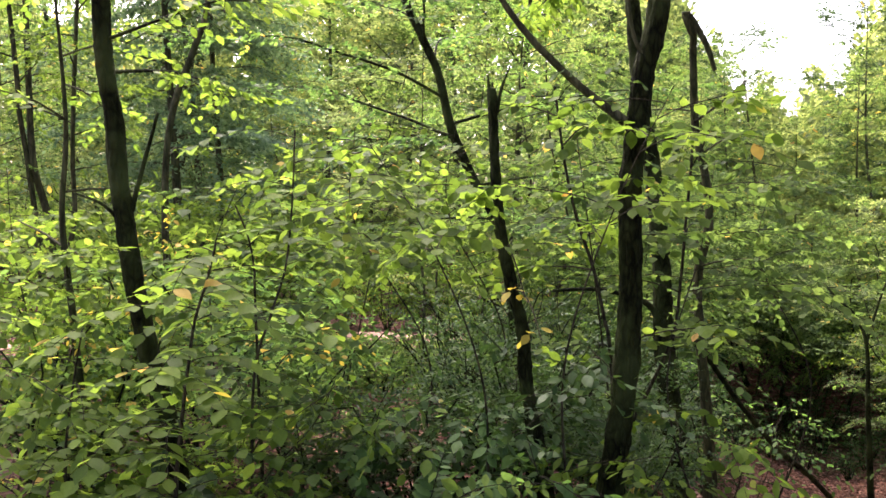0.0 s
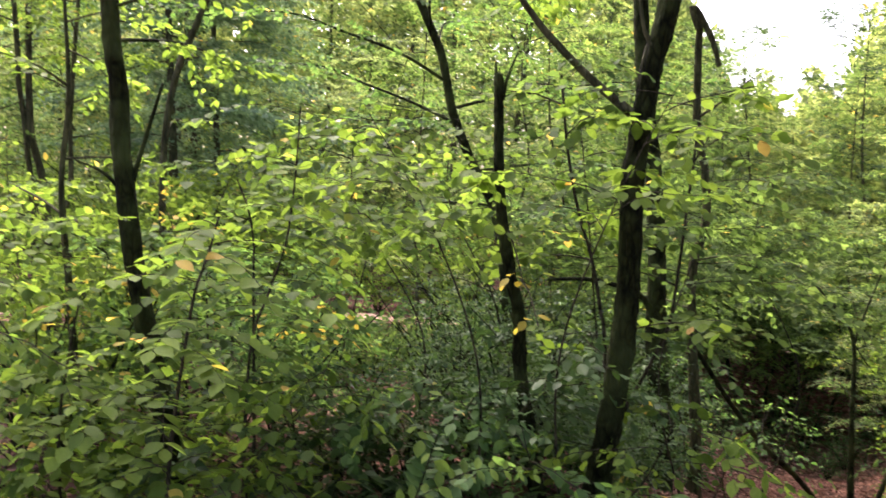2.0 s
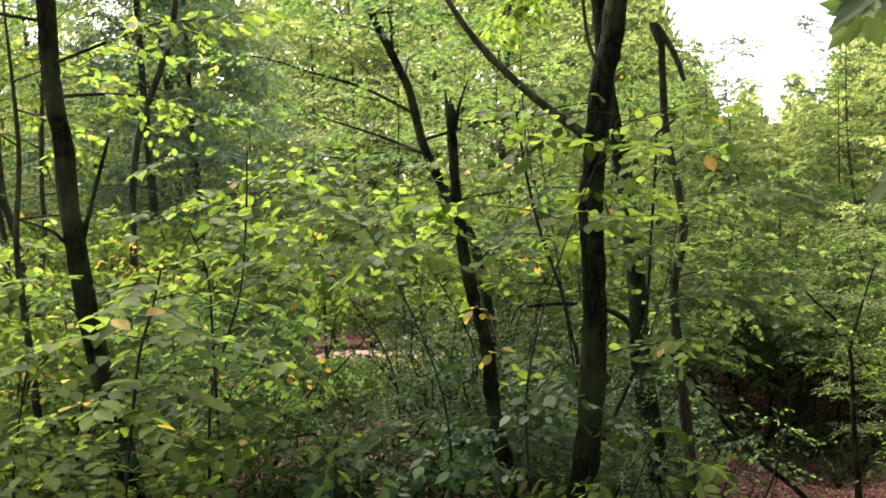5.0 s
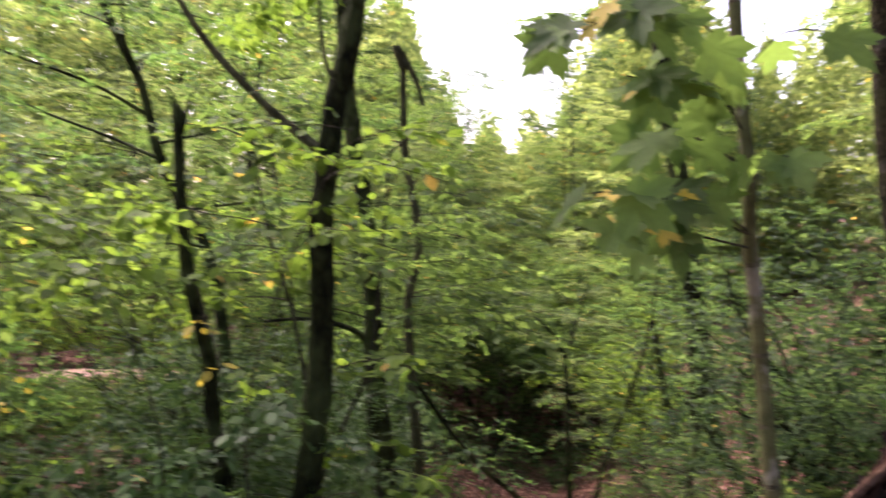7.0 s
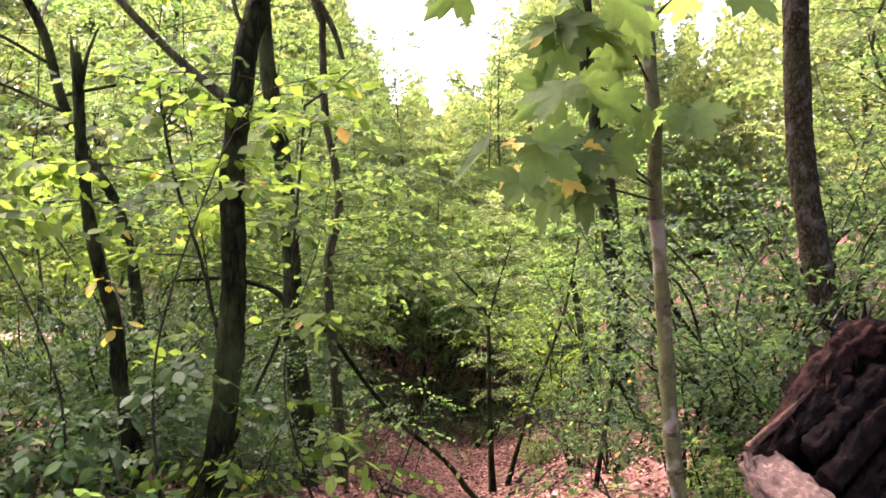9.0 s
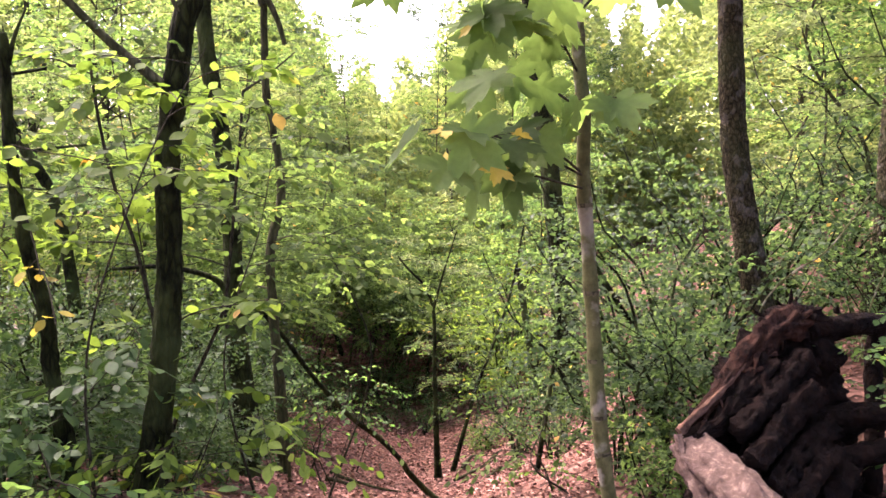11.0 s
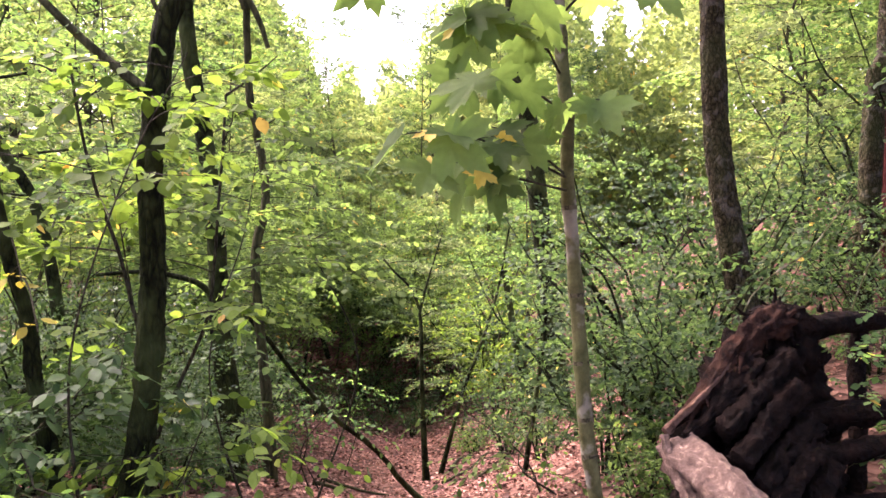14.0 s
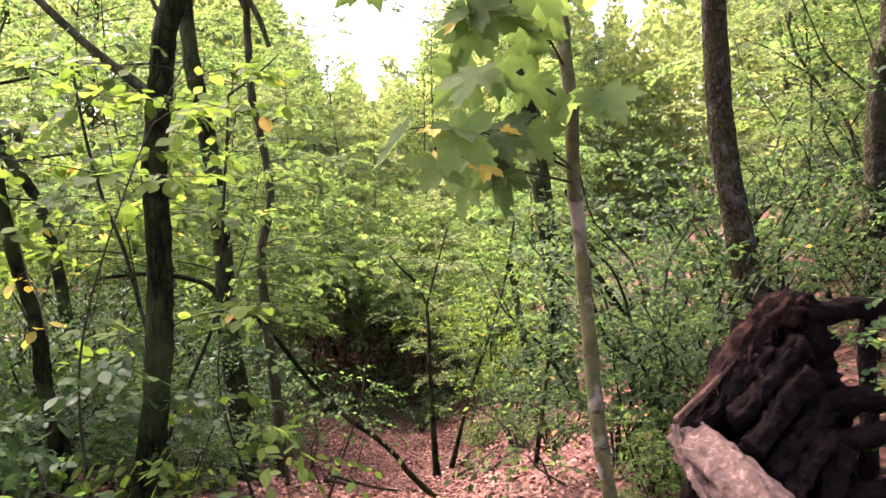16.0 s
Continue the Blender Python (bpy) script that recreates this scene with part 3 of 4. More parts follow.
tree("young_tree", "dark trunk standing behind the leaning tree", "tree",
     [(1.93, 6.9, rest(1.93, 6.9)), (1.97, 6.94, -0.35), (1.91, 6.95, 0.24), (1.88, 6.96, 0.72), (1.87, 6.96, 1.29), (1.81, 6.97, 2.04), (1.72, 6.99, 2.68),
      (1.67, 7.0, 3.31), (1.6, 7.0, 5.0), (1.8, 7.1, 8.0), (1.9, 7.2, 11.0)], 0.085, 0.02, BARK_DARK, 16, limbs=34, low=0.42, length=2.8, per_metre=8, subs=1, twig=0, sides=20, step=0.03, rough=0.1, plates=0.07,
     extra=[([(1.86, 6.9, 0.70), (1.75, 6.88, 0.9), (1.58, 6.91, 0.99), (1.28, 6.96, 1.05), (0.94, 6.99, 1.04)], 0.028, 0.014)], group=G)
tree("young_tree", "thin wavering trunk with a broken hooked top", "tree",
     [(2.35, 7.2, rest(2.35, 7.2)), (2.34, 7.2, -0.3), (2.31, 7.2, 0.14), (2.27, 7.2, 0.66), (2.26, 7.2, 1.17), (2.36, 7.2, 1.57), (2.34, 7.2, 1.97),
      (2.25, 7.2, 2.46), (2.22, 7.15, 3.0), (2.21, 7.1, 3.25)], 0.05, 0.03, BARK, 17, limbs=6, low=0.35, high=0.9, length=1.2, sides=10, step=0.04, rough=0.15,
     extra=[([(2.21, 7.1, 3.25), (2.13, 7.08, 3.42), (2.19, 7.07, 3.36), (2.3, 7.03, 3.13), (2.36, 7.01, 2.91)], 0.035, 0.02)], group=G)
tree("young_tree", "slim dark trunk curving upward", "tree",
     [(0.75, 8.25, rest(0.75, 8.25)), (0.7, 8.27, 0.8), (0.56, 8.28, 1.61), (0.33, 8.29, 2.07), (0.11, 8.30, 2.6), (-0.02, 8.3, 3.17), (-0.19, 8.3, 3.57),
      (-0.43, 8.29, 4.14), (-0.8, 8.3, 5.4), (-0.9, 8.2, 7.2)], 0.06, 0.025, BARK_DARK, 18, limbs=24, low=0.2, length=2.1, sides=10, step=0.05, per_metre=12, leaf=0.068, green=LEAF_COOL, group=G)
maple = tree("maple_tree", "slender smooth grey trunk with drooping branches of lobed leaves", "tree",
     [(1.80, 1.70, rest(1.80, 1.70)), (1.77, 1.74, 0.25), (1.74, 1.77, 0.55), (1.73, 1.79, 0.72), (1.71, 1.81, 0.9), (1.70, 1.82, 1.05), (1.69, 1.83, 1.25), (1.68, 1.84, 1.45),
      (1.67, 1.85, 1.63), (1.67, 1.85, 1.80), (1.66, 1.86, 1.95), (1.65, 1.87, 2.2), (1.62, 1.9, 3.2)], 0.0205, 0.0155, BARK_SMOOTH, 19, limbs=0, sides=16, step=0.025,
     rough=0.05, flare=0.2, per_metre=0, rings=(0.09, 0.16, 0.22, 0.28, 0.315, 0.36, 0.42, 0.49, 0.56, 0.63, 0.7))
tree("rough_barked_tree", "straight trunk with flaky grey-brown bark", "tree",
     [(4.75, 3.85, rest(4.75, 3.85)), (4.72, 3.9, 0.56), (4.68, 3.95, 0.86), (4.63, 4.0, 1.24), (4.58, 4.05, 1.66), (4.545, 4.08, 2.08), (4.53, 4.09, 2.46),
      (4.52, 4.10, 2.98), (4.5, 4.15, 6.0), (4.5, 4.3, 10.0)], 0.09, 0.05, BARK_FLAKY, 20, limbs=14, low=0.5, length=2.8, sides=34, step=0.018, rough=0.06, plates=0.07, flare=0.25, leaf=0.13, shape=FAR, subs=3, twig=0, rise=0.6)
tree("rough_barked_tree", "dark reddish trunk standing beside a red post", "tree",
     [(6.40, 4.42, rest(6.4, 4.42)), (6.42, 4.39, 0.24), (6.44, 4.36, 0.71), (6.48, 4.31, 1.27), (6.49, 4.3, 1.81), (6.50, 4.27, 2.49), (6.55, 4.2, 3.05), (6.6, 4.2, 6), (6.8, 4.4, 10)],
     0.09, 0.05, BARK_FLAKY, 21, limbs=14, low=0.5, length=2.8, shape=FAR, subs=3, twig=0, rise=0.6, leaf=0.13, sides=26, step=0.025, rough=0.06, plates=0.07)
tree("ivy_clad_tree", "dark trunk clad in climbing leaves, forked at its foot", "tree",
     [(8.66, 11.4, rest(8.66, 11.4)), (8.57, 11.47, -1.98), (8.49, 11.53, -0.8), (8.41, 11.59, 0.66), (8.29, 11.67, 2.11), (8.13, 11.78, 3.54), (8.0, 11.86, 4.4),
      (7.9, 11.9, 8), (7.6, 12, 13)], 0.19, 0.06, BARK_DARK, 22, limbs=18, low=0.5, length=3.6, sides=12, step=0.1, rough=0.14, leaf=0.15, shape=FAR, subs=4, twig=0, rise=0.5,
     extra=[([(8.62, 11.42, -2.6), (8.45, 11.55, -2.3), (8.17, 11.75, -1.6), (8.0, 11.85, -0.9), (7.8, 11.9, 0.4)], 0.09, 0.05)])
tree("sapling", "thin straight stem with a kink at its top, in the gully", "sapling",
     [(5.74, 10.86, rest(5.74, 10.86)), (5.71, 10.87, -1.84), (5.69, 10.88, -0.98), (5.68, 10.88, -0.13), (5.57, 10.94, 0.29), (5.35, 11.04, 0.55), (5.2, 11.1, 0.75)], 0.05, 0.014, BARK_DARK, 23,
     limbs=7, low=0.5, length=1.0, per_metre=8,
     extra=[([(5.67, 10.89, -0.05), (5.8, 10.8, 0.5), (5.99, 10.73, 1.13)], 0.02, 0.008)])
tree("sapling", "thin dark leaning stem in the gully", "sapling",
     [(6.15, 11.2, rest(6.15, 11.2)), (6.32, 11.11, -2.0), (6.48, 11.03, -1.36), (6.69, 10.91, -0.73), (6.94, 10.76, 0.15), (7.11, 10.65, 1.19)], 0.035, 0.015, BARK_DARK, 24,
     limbs=6, low=0.3, length=0.9)
tree("fallen_branch", "long dark branch arching down to the leaf litter", "branch",
     [(4.75, 7.75, rest(4.75, 7.75)), (4.34, 7.95, rest(4.34, 7.95) + 0.05), (4.0, 8.02, -1.42), (3.83, 7.96, -1.19), (3.49, 7.76, -0.85), (3.11, 7.56, -0.53), (2.67, 7.28, -0.06),
      (2.32, 7.24, 0.43), (1.95, 7.25, 0.83)], 0.034, 0.018, BARK_DARK, 25, limbs=1, low=0.6, length=0.4, per_metre=4, flare=0, step=0.05, rough=0.2)
tree("sapling", "thin stem with a fork and drooping leaves", "sapling",
     [(0.98, 4.7, rest(0.98, 4.7)), (1.04, 4.67, 0.35), (1.13, 4.66, 0.56), (1.30, 4.62, 0.95), (1.35, 4.61, 1.29), (1.38, 4.61, 1.6), (1.41, 4.6, 1.91), (1.43, 4.6, 2.17)],
     0.012, 0.007, TWIG, 26, limbs=5, low=0.2, length=0.6, rough=0, extra=[([(1.43, 4.6, 2.17), (1.58, 4.56, 2.28), (1.7, 4.52, 2.39)], 0.006, 0.003)])
tree("sapling", "thin upright stem close to the leaning tree", "sapling",
     [(1.0, 4.66, rest(1.0, 4.66)), (0.96, 4.68, 0.85), (0.93, 4.68, 1.03), (0.87, 4.69, 1.34), (0.78, 4.7, 1.63), (0.71, 4.71, 1.98), (0.66, 4.7, 2.4)], 0.014, 0.007, TWIG, 27,
     limbs=6, low=0.25, length=0.7, rough=0, shape=ROUND, leaf=0.085, green=LEAF_WARM, per_metre=8)


def pinnate_sapling(line, r0, seed, low, fronds, reach, leaf, green, label):
    """A thin stem with long arching leaves; each of them carries paired round leaflets and one at its tip."""
    rng = np.random.default_rng(seed)
    base = np.array(line[0], float)
    ob = thing("sapling", label, "sapling", tuple(base), "pinnate saplings")
    stem = smooth_line(np.array(line) - base, 0.04)
    shapes = [mesh_of("leaflet", [(OVAL[0] * np.array((1.28, 1, 0.6 + 0.6 * k)) * leaf * (0.82 + 0.1 * k), OVAL[1], 0)], [green]) for k in range(4)]
    part("stem", tube(stem, r0, r0 * 0.4, 8, 0.05), TWIG, ob)
    for k in range(fronds):
        u = low + (1 - low) * (k + rng.random()) / fronds
        p = stem[min(len(stem) - 1, int(u * (len(stem) - 1)))]
        az = k * 2.399 + rng.uniform(-0.5, 0.5)
        out = np.array((math.sin(az), math.cos(az), 0))
        L = reach * rng.uniform(0.7, 1.2)
        q = np.linspace(0, 1, 24)[:, None]
        ln = p + out * L * q + UP * L * (rng.uniform(0.25, 0.5) * q - rng.uniform(0.45, 0.75) * q * q) + np.cross(out, UP) * L * rng.uniform(-0.2, 0.2) * q * q
        pairs = int(rng.integers(6, 9))
        i = (np.linspace(0.2, 0.97, pairs) * 23).astype(int)
        d = unit(np.gradient(ln, axis=0))
        nr = unit(UP + rng.normal(0, 0.12, 3))
        frond = part("frond", tube(ln, 0.0028, 0.001, 5), TWIG, ob)
        places = [(ln[-1], d[-1], nr)]
        for m in i:
            places += [(ln[m], np.cross(d[m], nr) * sign + d[m] * 0.35 - UP * 0.12 + rng.normal(0, 0.08, 3), nr + rng.normal(0, 0.15, 3)) for sign in (-1, 1)]
        for foot, way, up in places:
            w = unit(way)
            sd = unit(np.cross(w, up))
            n = np.cross(sd, w)
            lf = new("leaflet", shapes[rng.integers(0, len(shapes))])
            lf.matrix_basis = Matrix(((sd[0], w[0], n[0], foot[0]), (sd[1], w[1], n[1], foot[1]), (sd[2], w[2], n[2], foot[2]), (0, 0, 0, 1)))
            lf.parent = frond


pinnate_sapling([(-1.17, 3.4, rest(-1.17, 3.4)), (-1.15, 3.41, 0.48), (-1.13, 3.42, 0.72), (-1.1, 3.43, 0.96), (-1.06, 3.44, 1.22), (-1.01, 3.46, 1.39), (-0.97, 3.47, 1.55)], 0.012, 28, 0.22, 27, 0.58, 0.082,
                LEAF_WARM, "pinnate-leaved sapling with round bright leaflets")
pinnate_sapling([(-1.0, 4.4, rest(-1.0, 4.4)), (-1.02, 4.38, 1.2), (-1.02, 4.38, 1.38), (-1.05, 4.38, 1.57), (-1.11, 4.36, 1.74)], 0.012, 29, 0.4, 15, 0.6, 0.085,
                LEAF_WARM, "pinnate-leaved sapling on a thin dark stem")
pinnate_sapling([(-1.0, 4.1, rest(-1.0, 4.1)), (-0.97, 4.09, 0.83), (-0.88, 4.11, 1.17), (-0.80, 4.12, 1.42), (-0.76, 4.13, 1.77), (-0.74, 4.13, 2.11)], 0.01, 30, 0.35, 16, 0.55, 0.08,
                LEAF, "tall thin pinnate-leaved sapling with sparse leaves")
pinnate_sapling([(-1.75, 3.75, rest(-1.75, 3.75)), (-1.78, 3.76, 0.5), (-1.74, 3.78, 0.9), (-1.70, 3.8, 1.15)], 0.01, 33, 0.3, 13, 0.5, 0.078, LEAF_WARM, "low pinnate-leaved sapling with bright leaflets")


# a clump of thin trunks farther off
for k, pts in enumerate(([(-4.3, 9.03, rest(-4.3, 9.03)), (-4.35, 9.01, 1.57), (-4.48, 8.94, 2.38), (-4.50, 8.93, 3.25), (-4.51, 8.93, 4.04), (-4.6, 9, 6)],
                         [(-4.4, 8.95, rest(-4.4, 8.95)), (-4.45, 8.94, 1.4), (-4.53, 8.92, 2.38), (-4.59, 8.89, 2.93), (-4.61, 8.88, 3.42), (-4.8, 8.9, 5.5)],
                         [(-4.25, 9.05, rest(-4.25, 9.05)), (-4.20, 9.07, 1.19), (-4.12, 9.11, 1.82), (-4.12, 9.11, 2.64), (-4.0, 9.1, 4.5)])):
    tree("young_tree", "thin dark trunk in a clump of three", "tree", pts, (0.055, 0.038, 0.032)[k], 0.02, BARK, 200 + k, limbs=8, low=0.55, length=1.1, shape=FAR, leaf=0.085, twig=0, subs=1,
         green=LEAF_WARM, sides=9, rough=0.15, flare=0.2, group=G)


# leafy saplings that fill the lower storey close by
def leafy_sapling(x, y, height, seed, green, leaf=0.1, limbs=11, length=0.75, shape=ROUND, label="leafy sapling with broad bright leaves", flat=0.3, count=11, low=0.25):
    rng = np.random.default_rng(seed)
    dx, dy = rng.normal(0, 0.22, 2)
    z = rest(x, y)
    tree("sapling", label, "sapling", [(x, y, z), (x + dx * 0.3 + rng.normal(0, 0.14), y + dy * 0.3, z + height * 0.4), (x + dx + rng.normal(0, 0.12), y + dy, z + height * 0.75), (x + dx * 1.6, y + dy, z + height)],
         0.0045 + 0.0015 * height, 0.002, TWIG, seed, limbs=limbs, low=low, length=length, rise=0.25, rough=0, shape=shape, leaf=leaf, spray=0.42, count=count, per_metre=9,
         green=green, flat=flat, group="saplings", hang=0.45)


for k, (x, y, h, green, leaf) in enumerate((
        (-0.15, 5.0, 2.3, LEAF_WARM, 0.072), (0.30, 5.6, 2.4, LEAF_WARM, 0.072), (1.15, 5.3, 2.7, LEAF, 0.072),
        (1.6, 5.0, 2.4, LEAF, 0.072), (-2.2, 3.9, 1.5, LEAF_WARM, 0.072), (-2.5, 4.6, 2.0, LEAF_WARM, 0.072), (-1.5, 5.4, 2.1, LEAF, 0.072),
        (-2.9, 5.8, 2.2, LEAF_WARM, 0.072), (-0.9, 6.2, 2.3, LEAF, 0.072), (2.4, 6.2, 3.0, LEAF, 0.072),
        (-3.4, 7.0, 2.4, LEAF_WARM, 0.072))):
    leafy_sapling(x, y, h, 60 + k, green, leaf, low=0.6 if x > -1.0 else 0.3)
# Brighter leaf colour on these two stands in for backlight.
leafy_sapling(0.62, 4.0, 2.25, 85, LEAF_WARM, 0.078, 8, 0.7, low=0.68)
leafy_sapling(0.2, 4.05, 2.05, 86, LEAF_WARM, 0.078, 6, 0.6, low=0.7)
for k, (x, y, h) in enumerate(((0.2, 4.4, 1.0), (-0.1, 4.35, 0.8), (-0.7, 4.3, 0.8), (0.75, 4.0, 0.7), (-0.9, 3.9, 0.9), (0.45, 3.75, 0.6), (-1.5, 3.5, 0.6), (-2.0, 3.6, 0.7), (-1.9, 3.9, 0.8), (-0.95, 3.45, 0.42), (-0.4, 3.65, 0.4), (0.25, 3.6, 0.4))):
    # Light put into leaf colour by place: bright at both sides, darker between.
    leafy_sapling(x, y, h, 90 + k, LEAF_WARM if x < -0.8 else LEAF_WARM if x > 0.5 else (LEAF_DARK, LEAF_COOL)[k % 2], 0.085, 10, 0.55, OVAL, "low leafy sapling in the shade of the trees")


for k, (x, y, h) in enumerate(((3.3, 4.1, 0.55), (3.5, 4.6, 0.7))):
    leafy_sapling(x, y, h, 140 + k, LEAF, 0.05, 8, 0.32, OVAL, "tiny leafy seedling in the leaf litter", low=0.1)


for k, (x, y, h) in enumerate(((-1.8, 6.3, 1.95), (-1.46, 4.83, 1.15), (-2.1, 5.6, 1.5), (-2.6, 5.0, 1.2))):
    leafy_sapling(x, y, h, 160 + k, LEAF_YELLOW, 0.06, 4, 0.3, ROUND, "thin sapling with a few yellowed autumn leaves", low=0.78, count=5)


for k, (x, y, h) in enumerate(((2.9, 7.7, 1.3), (3.5, 9.2, 1.2), (3.0, 8.6, 1.5), (3.9, 10.4, 1.3), (2.5, 7.9, 1.6), (4.7, 11.6, 1.5), (3.2, 10.8, 1.8))):
    leafy_sapling(x, y, h, 180 + k, LEAF_COOL, 0.068, 6, 0.5, OVAL, "slender seedling with few leaves at the edge of the gully", low=0.6, count=7)


# ---------------------------------------------------------------- prototypes of the woods behind
def young_proto(seed, green, leaf, height, spread, low=0.22):
    rng = np.random.default_rng(seed)
    x, y = rng.normal(0, 0.6, 2)
    return tree("woodland_tree", "young woodland tree with flat leafy sprays", "tree",
                [(0, 0, 0), (x * 0.3 + rng.normal(0, 0.26), y * 0.1 + rng.normal(0, 0.26), height * 0.2), (x * 0.5 + rng.normal(0, 0.3), y * 0.4, height * 0.4),
                 (x + rng.normal(0, 0.15), y + rng.normal(0, 0.15), height * 0.65), (x * 1.2, y * 1.6, height)], 0.024, 0.005, BARK, seed,
                limbs=int(height * 2.8), low=low, high=1.0, length=spread, rise=0.4, per_metre=9, leaf=leaf, spray=0.38, count=10, shape=FAR, green=green, sides=7, step=0.25,
                rough=0.1, group="woodland trees", subs=4, twig=0, flat=0.3)


def tall_proto(seed, green, leaf, height, spread, low, per_metre=7.0):
    rng = np.random.default_rng(seed)
    x, y = rng.normal(0, 0.6, 2)
    return tree("tall_tree", "tall tree with a deep leafy crown", "tree",
                [(0, 0, 0), (x * 0.3, y * 0.3, height * 0.3), (x, y, height * 0.6), (x * 1.4, y * 1.2, height)], 0.11, 0.015, BARK, seed,
                limbs=int(height * 1.9), low=low, high=1.0, length=spread, rise=0.7, per_metre=per_metre, leaf=leaf, spray=0.7, count=9, shape=FAR, green=green, sides=8, step=0.5,
                rough=0.1, group="tall trees", subs=4, twig=0, flat=0.3)


def shrub_proto(seed, green, leaf, height, stems=8, per_metre=9, shape=FAR, label="leafy shrub with many thin arching stems"):
    rng = np.random.default_rng(seed)
    ob = thing("shrub", label, "shrub", group="shrubs")
    lines = []
    for k in range(stems):
        az = k * 2.399 + rng.uniform(-0.4, 0.4)
        d = np.array((math.sin(az), math.cos(az), 0))
        L = height * rng.uniform(0.6, 1.15)
        q = np.linspace(0, 1, 6)[:, None]
        ln = d * 0.06 + d * L * 0.6 * q ** 1.4 + UP * L * (q * 1.05 - 0.15 * q ** 3) + rng.normal(0, 0.13, (6, 3)) * q
        lines.append(ln)
        part("stem", tube(smooth_line(ln, 0.2), 0.016, 0.004, 6), BARK_DARK, ob)
    subs = []
    for ln in lines:
        subs += limb_lines(rng, smooth_line(ln, 0.1), 6, 0.15, 0.95, height * 0.38, 0.4)
    pos, way = spots_on(rng, lines + subs, per_metre)
    part("foliage", sprays(rng, pos, way, 0.3, 8, leaf, shape, 0, 0.4, spread=0.35), [green, TWIG], ob)
    return ob


def plant(proto, spots, seed):
    """Sets the prototype at the first spot and copies at the others: degrees to the right, metres off, scale."""
    rng = np.random.default_rng(seed)
    for k, (az, r, s) in enumerate(spots):
        x, y = r * math.sin(radians(az)), r * math.cos(radians(az))
        m = pose(x, y, rest(x, y, 0.05), rng.uniform(-5, 5), rng.uniform(-5, 5), rng.uniform(0, 360))
        ob = proto if k == 0 else copy_thing(proto, m)
        if k == 0:
            proto.matrix_basis = m
        ob.scale = (s, s, s * rng.uniform(0.9, 1.1))


# the wood, by degrees to the right of straight ahead, distance and scale
plant(young_proto(41, LEAF, 0.078, 6.0, 1.5), [(-27, 11, 0.9), (-10.5, 12.5, 0.55), (-2, 11, 0.9), (8, 12, 1), (-30, 14, 1.0), (2, 13, 1.1), (52, 12, 0.9), (11, 13, 1.0), (34, 16, 1.1), (17, 21.5, 0.85), (21, 23.5, 0.8), (25, 23, 0.8), (28.5, 20.5, 0.75), (19, 25.5, 0.9), (23.5, 26.5, 0.9), (15, 19, 0.8)], 1)
plant(young_proto(42, LEAF_PALE, 0.078, 5.5, 1.6), [(-25, 12, 0.65), (-7, 12.5, 0.95), (5, 14, 0.9), (9, 15, 0.9), (49.5, 14, 0.9), (54, 11, 1.1), (-27, 16, 1.1), (13, 19, 1.2), (30, 17, 0.8)], 2)
plant(young_proto(43, LEAF_COOL, 0.08, 6.5, 1.7), [(0, 16, 1), (-10, 17, 1), (-24, 16, 1), (9, 18, 0.9), (33, 19, 1.1), (58, 12, 1), (51, 16, 1), (14, 23, 0.9), (34.5, 20, 0.8)], 3)
plant(tall_proto(44, LEAF, 0.17, 15, 3.2, 0.06), [(-18, 26, 1.1), (-5, 31, 1), (5, 25, 1.1), (12, 24, 0.6), (34, 24, 0.55), (53, 22, 1), (61, 18, 1), (18, 27, 0.56), (27, 27, 0.56), (22.5, 30, 0.72)], 4)
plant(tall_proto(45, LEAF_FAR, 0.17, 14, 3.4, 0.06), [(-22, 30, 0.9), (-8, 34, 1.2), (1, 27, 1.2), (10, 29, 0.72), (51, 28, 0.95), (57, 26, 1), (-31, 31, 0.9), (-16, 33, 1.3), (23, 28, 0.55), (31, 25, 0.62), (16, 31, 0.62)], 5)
plant(tall_proto(46, LEAF_DARK, 0.18, 15, 2.6, 0.06), [(-16.5, 21, 1.0), (-2, 38, 1.3), (-24, 36, 1.3), (9, 40, 0.95), (55, 38, 1.2), (20, 36, 0.78), (28, 37, 0.8), (35, 40, 0.75)], 6)

plant(tree("evergreen_tree", "dark blue-green tree with dense drooping sprays", "tree", [(0, 0, 0), (0.1, 0.05, 3), (0.05, 0, 6), (0, 0.1, 11)], 0.08, 0.02, BARK, 54, limbs=46, low=0.26, high=1.0,
           length=1.9, rise=0.1, per_metre=10, leaf=0.10, spray=0.5, count=12, shape=FAR, green=LEAF_PINE, sides=9, step=0.4, group="dark trees", subs=4, twig=0, flat=0.45),
      [(-17.6, 14, 1.0), (-15.0, 15.5, 0.9)], 14)

# spreading thicket that roofs the hollow, bare and dark underneath
plant(tree("thicket_tree", "low spreading thicket tree, leafy above and bare below", "tree", [(0, 0, 0), (0.15, 0.1, 0.8), (-0.1, 0.05, 1.7), (0.1, -0.1, 3.2), (0.0, 0.0, 3.9)], 0.045, 0.010, BARK_DARK, 55, limbs=22, low=0.48, high=1.0,
           length=2.0, rise=0.22, per_metre=8, leaf=0.095, spray=0.42, count=10, shape=FAR, green=LEAF, sides=8, step=0.2, group="thicket", subs=4, twig=0, flat=0.35),
      [(11, 11, 0.75), (14.5, 13, 0.85), (12.5, 16, 1.1), (15.5, 20.5, 1.3), (19, 21, 1.0), (23, 21.5, 1.0), (27, 21.5, 1.0), (20.5, 24, 1.25), (24.5, 24.5, 1.25), (28.5, 23.5, 1.2),
       (13.5, 22, 1.3)], 15)


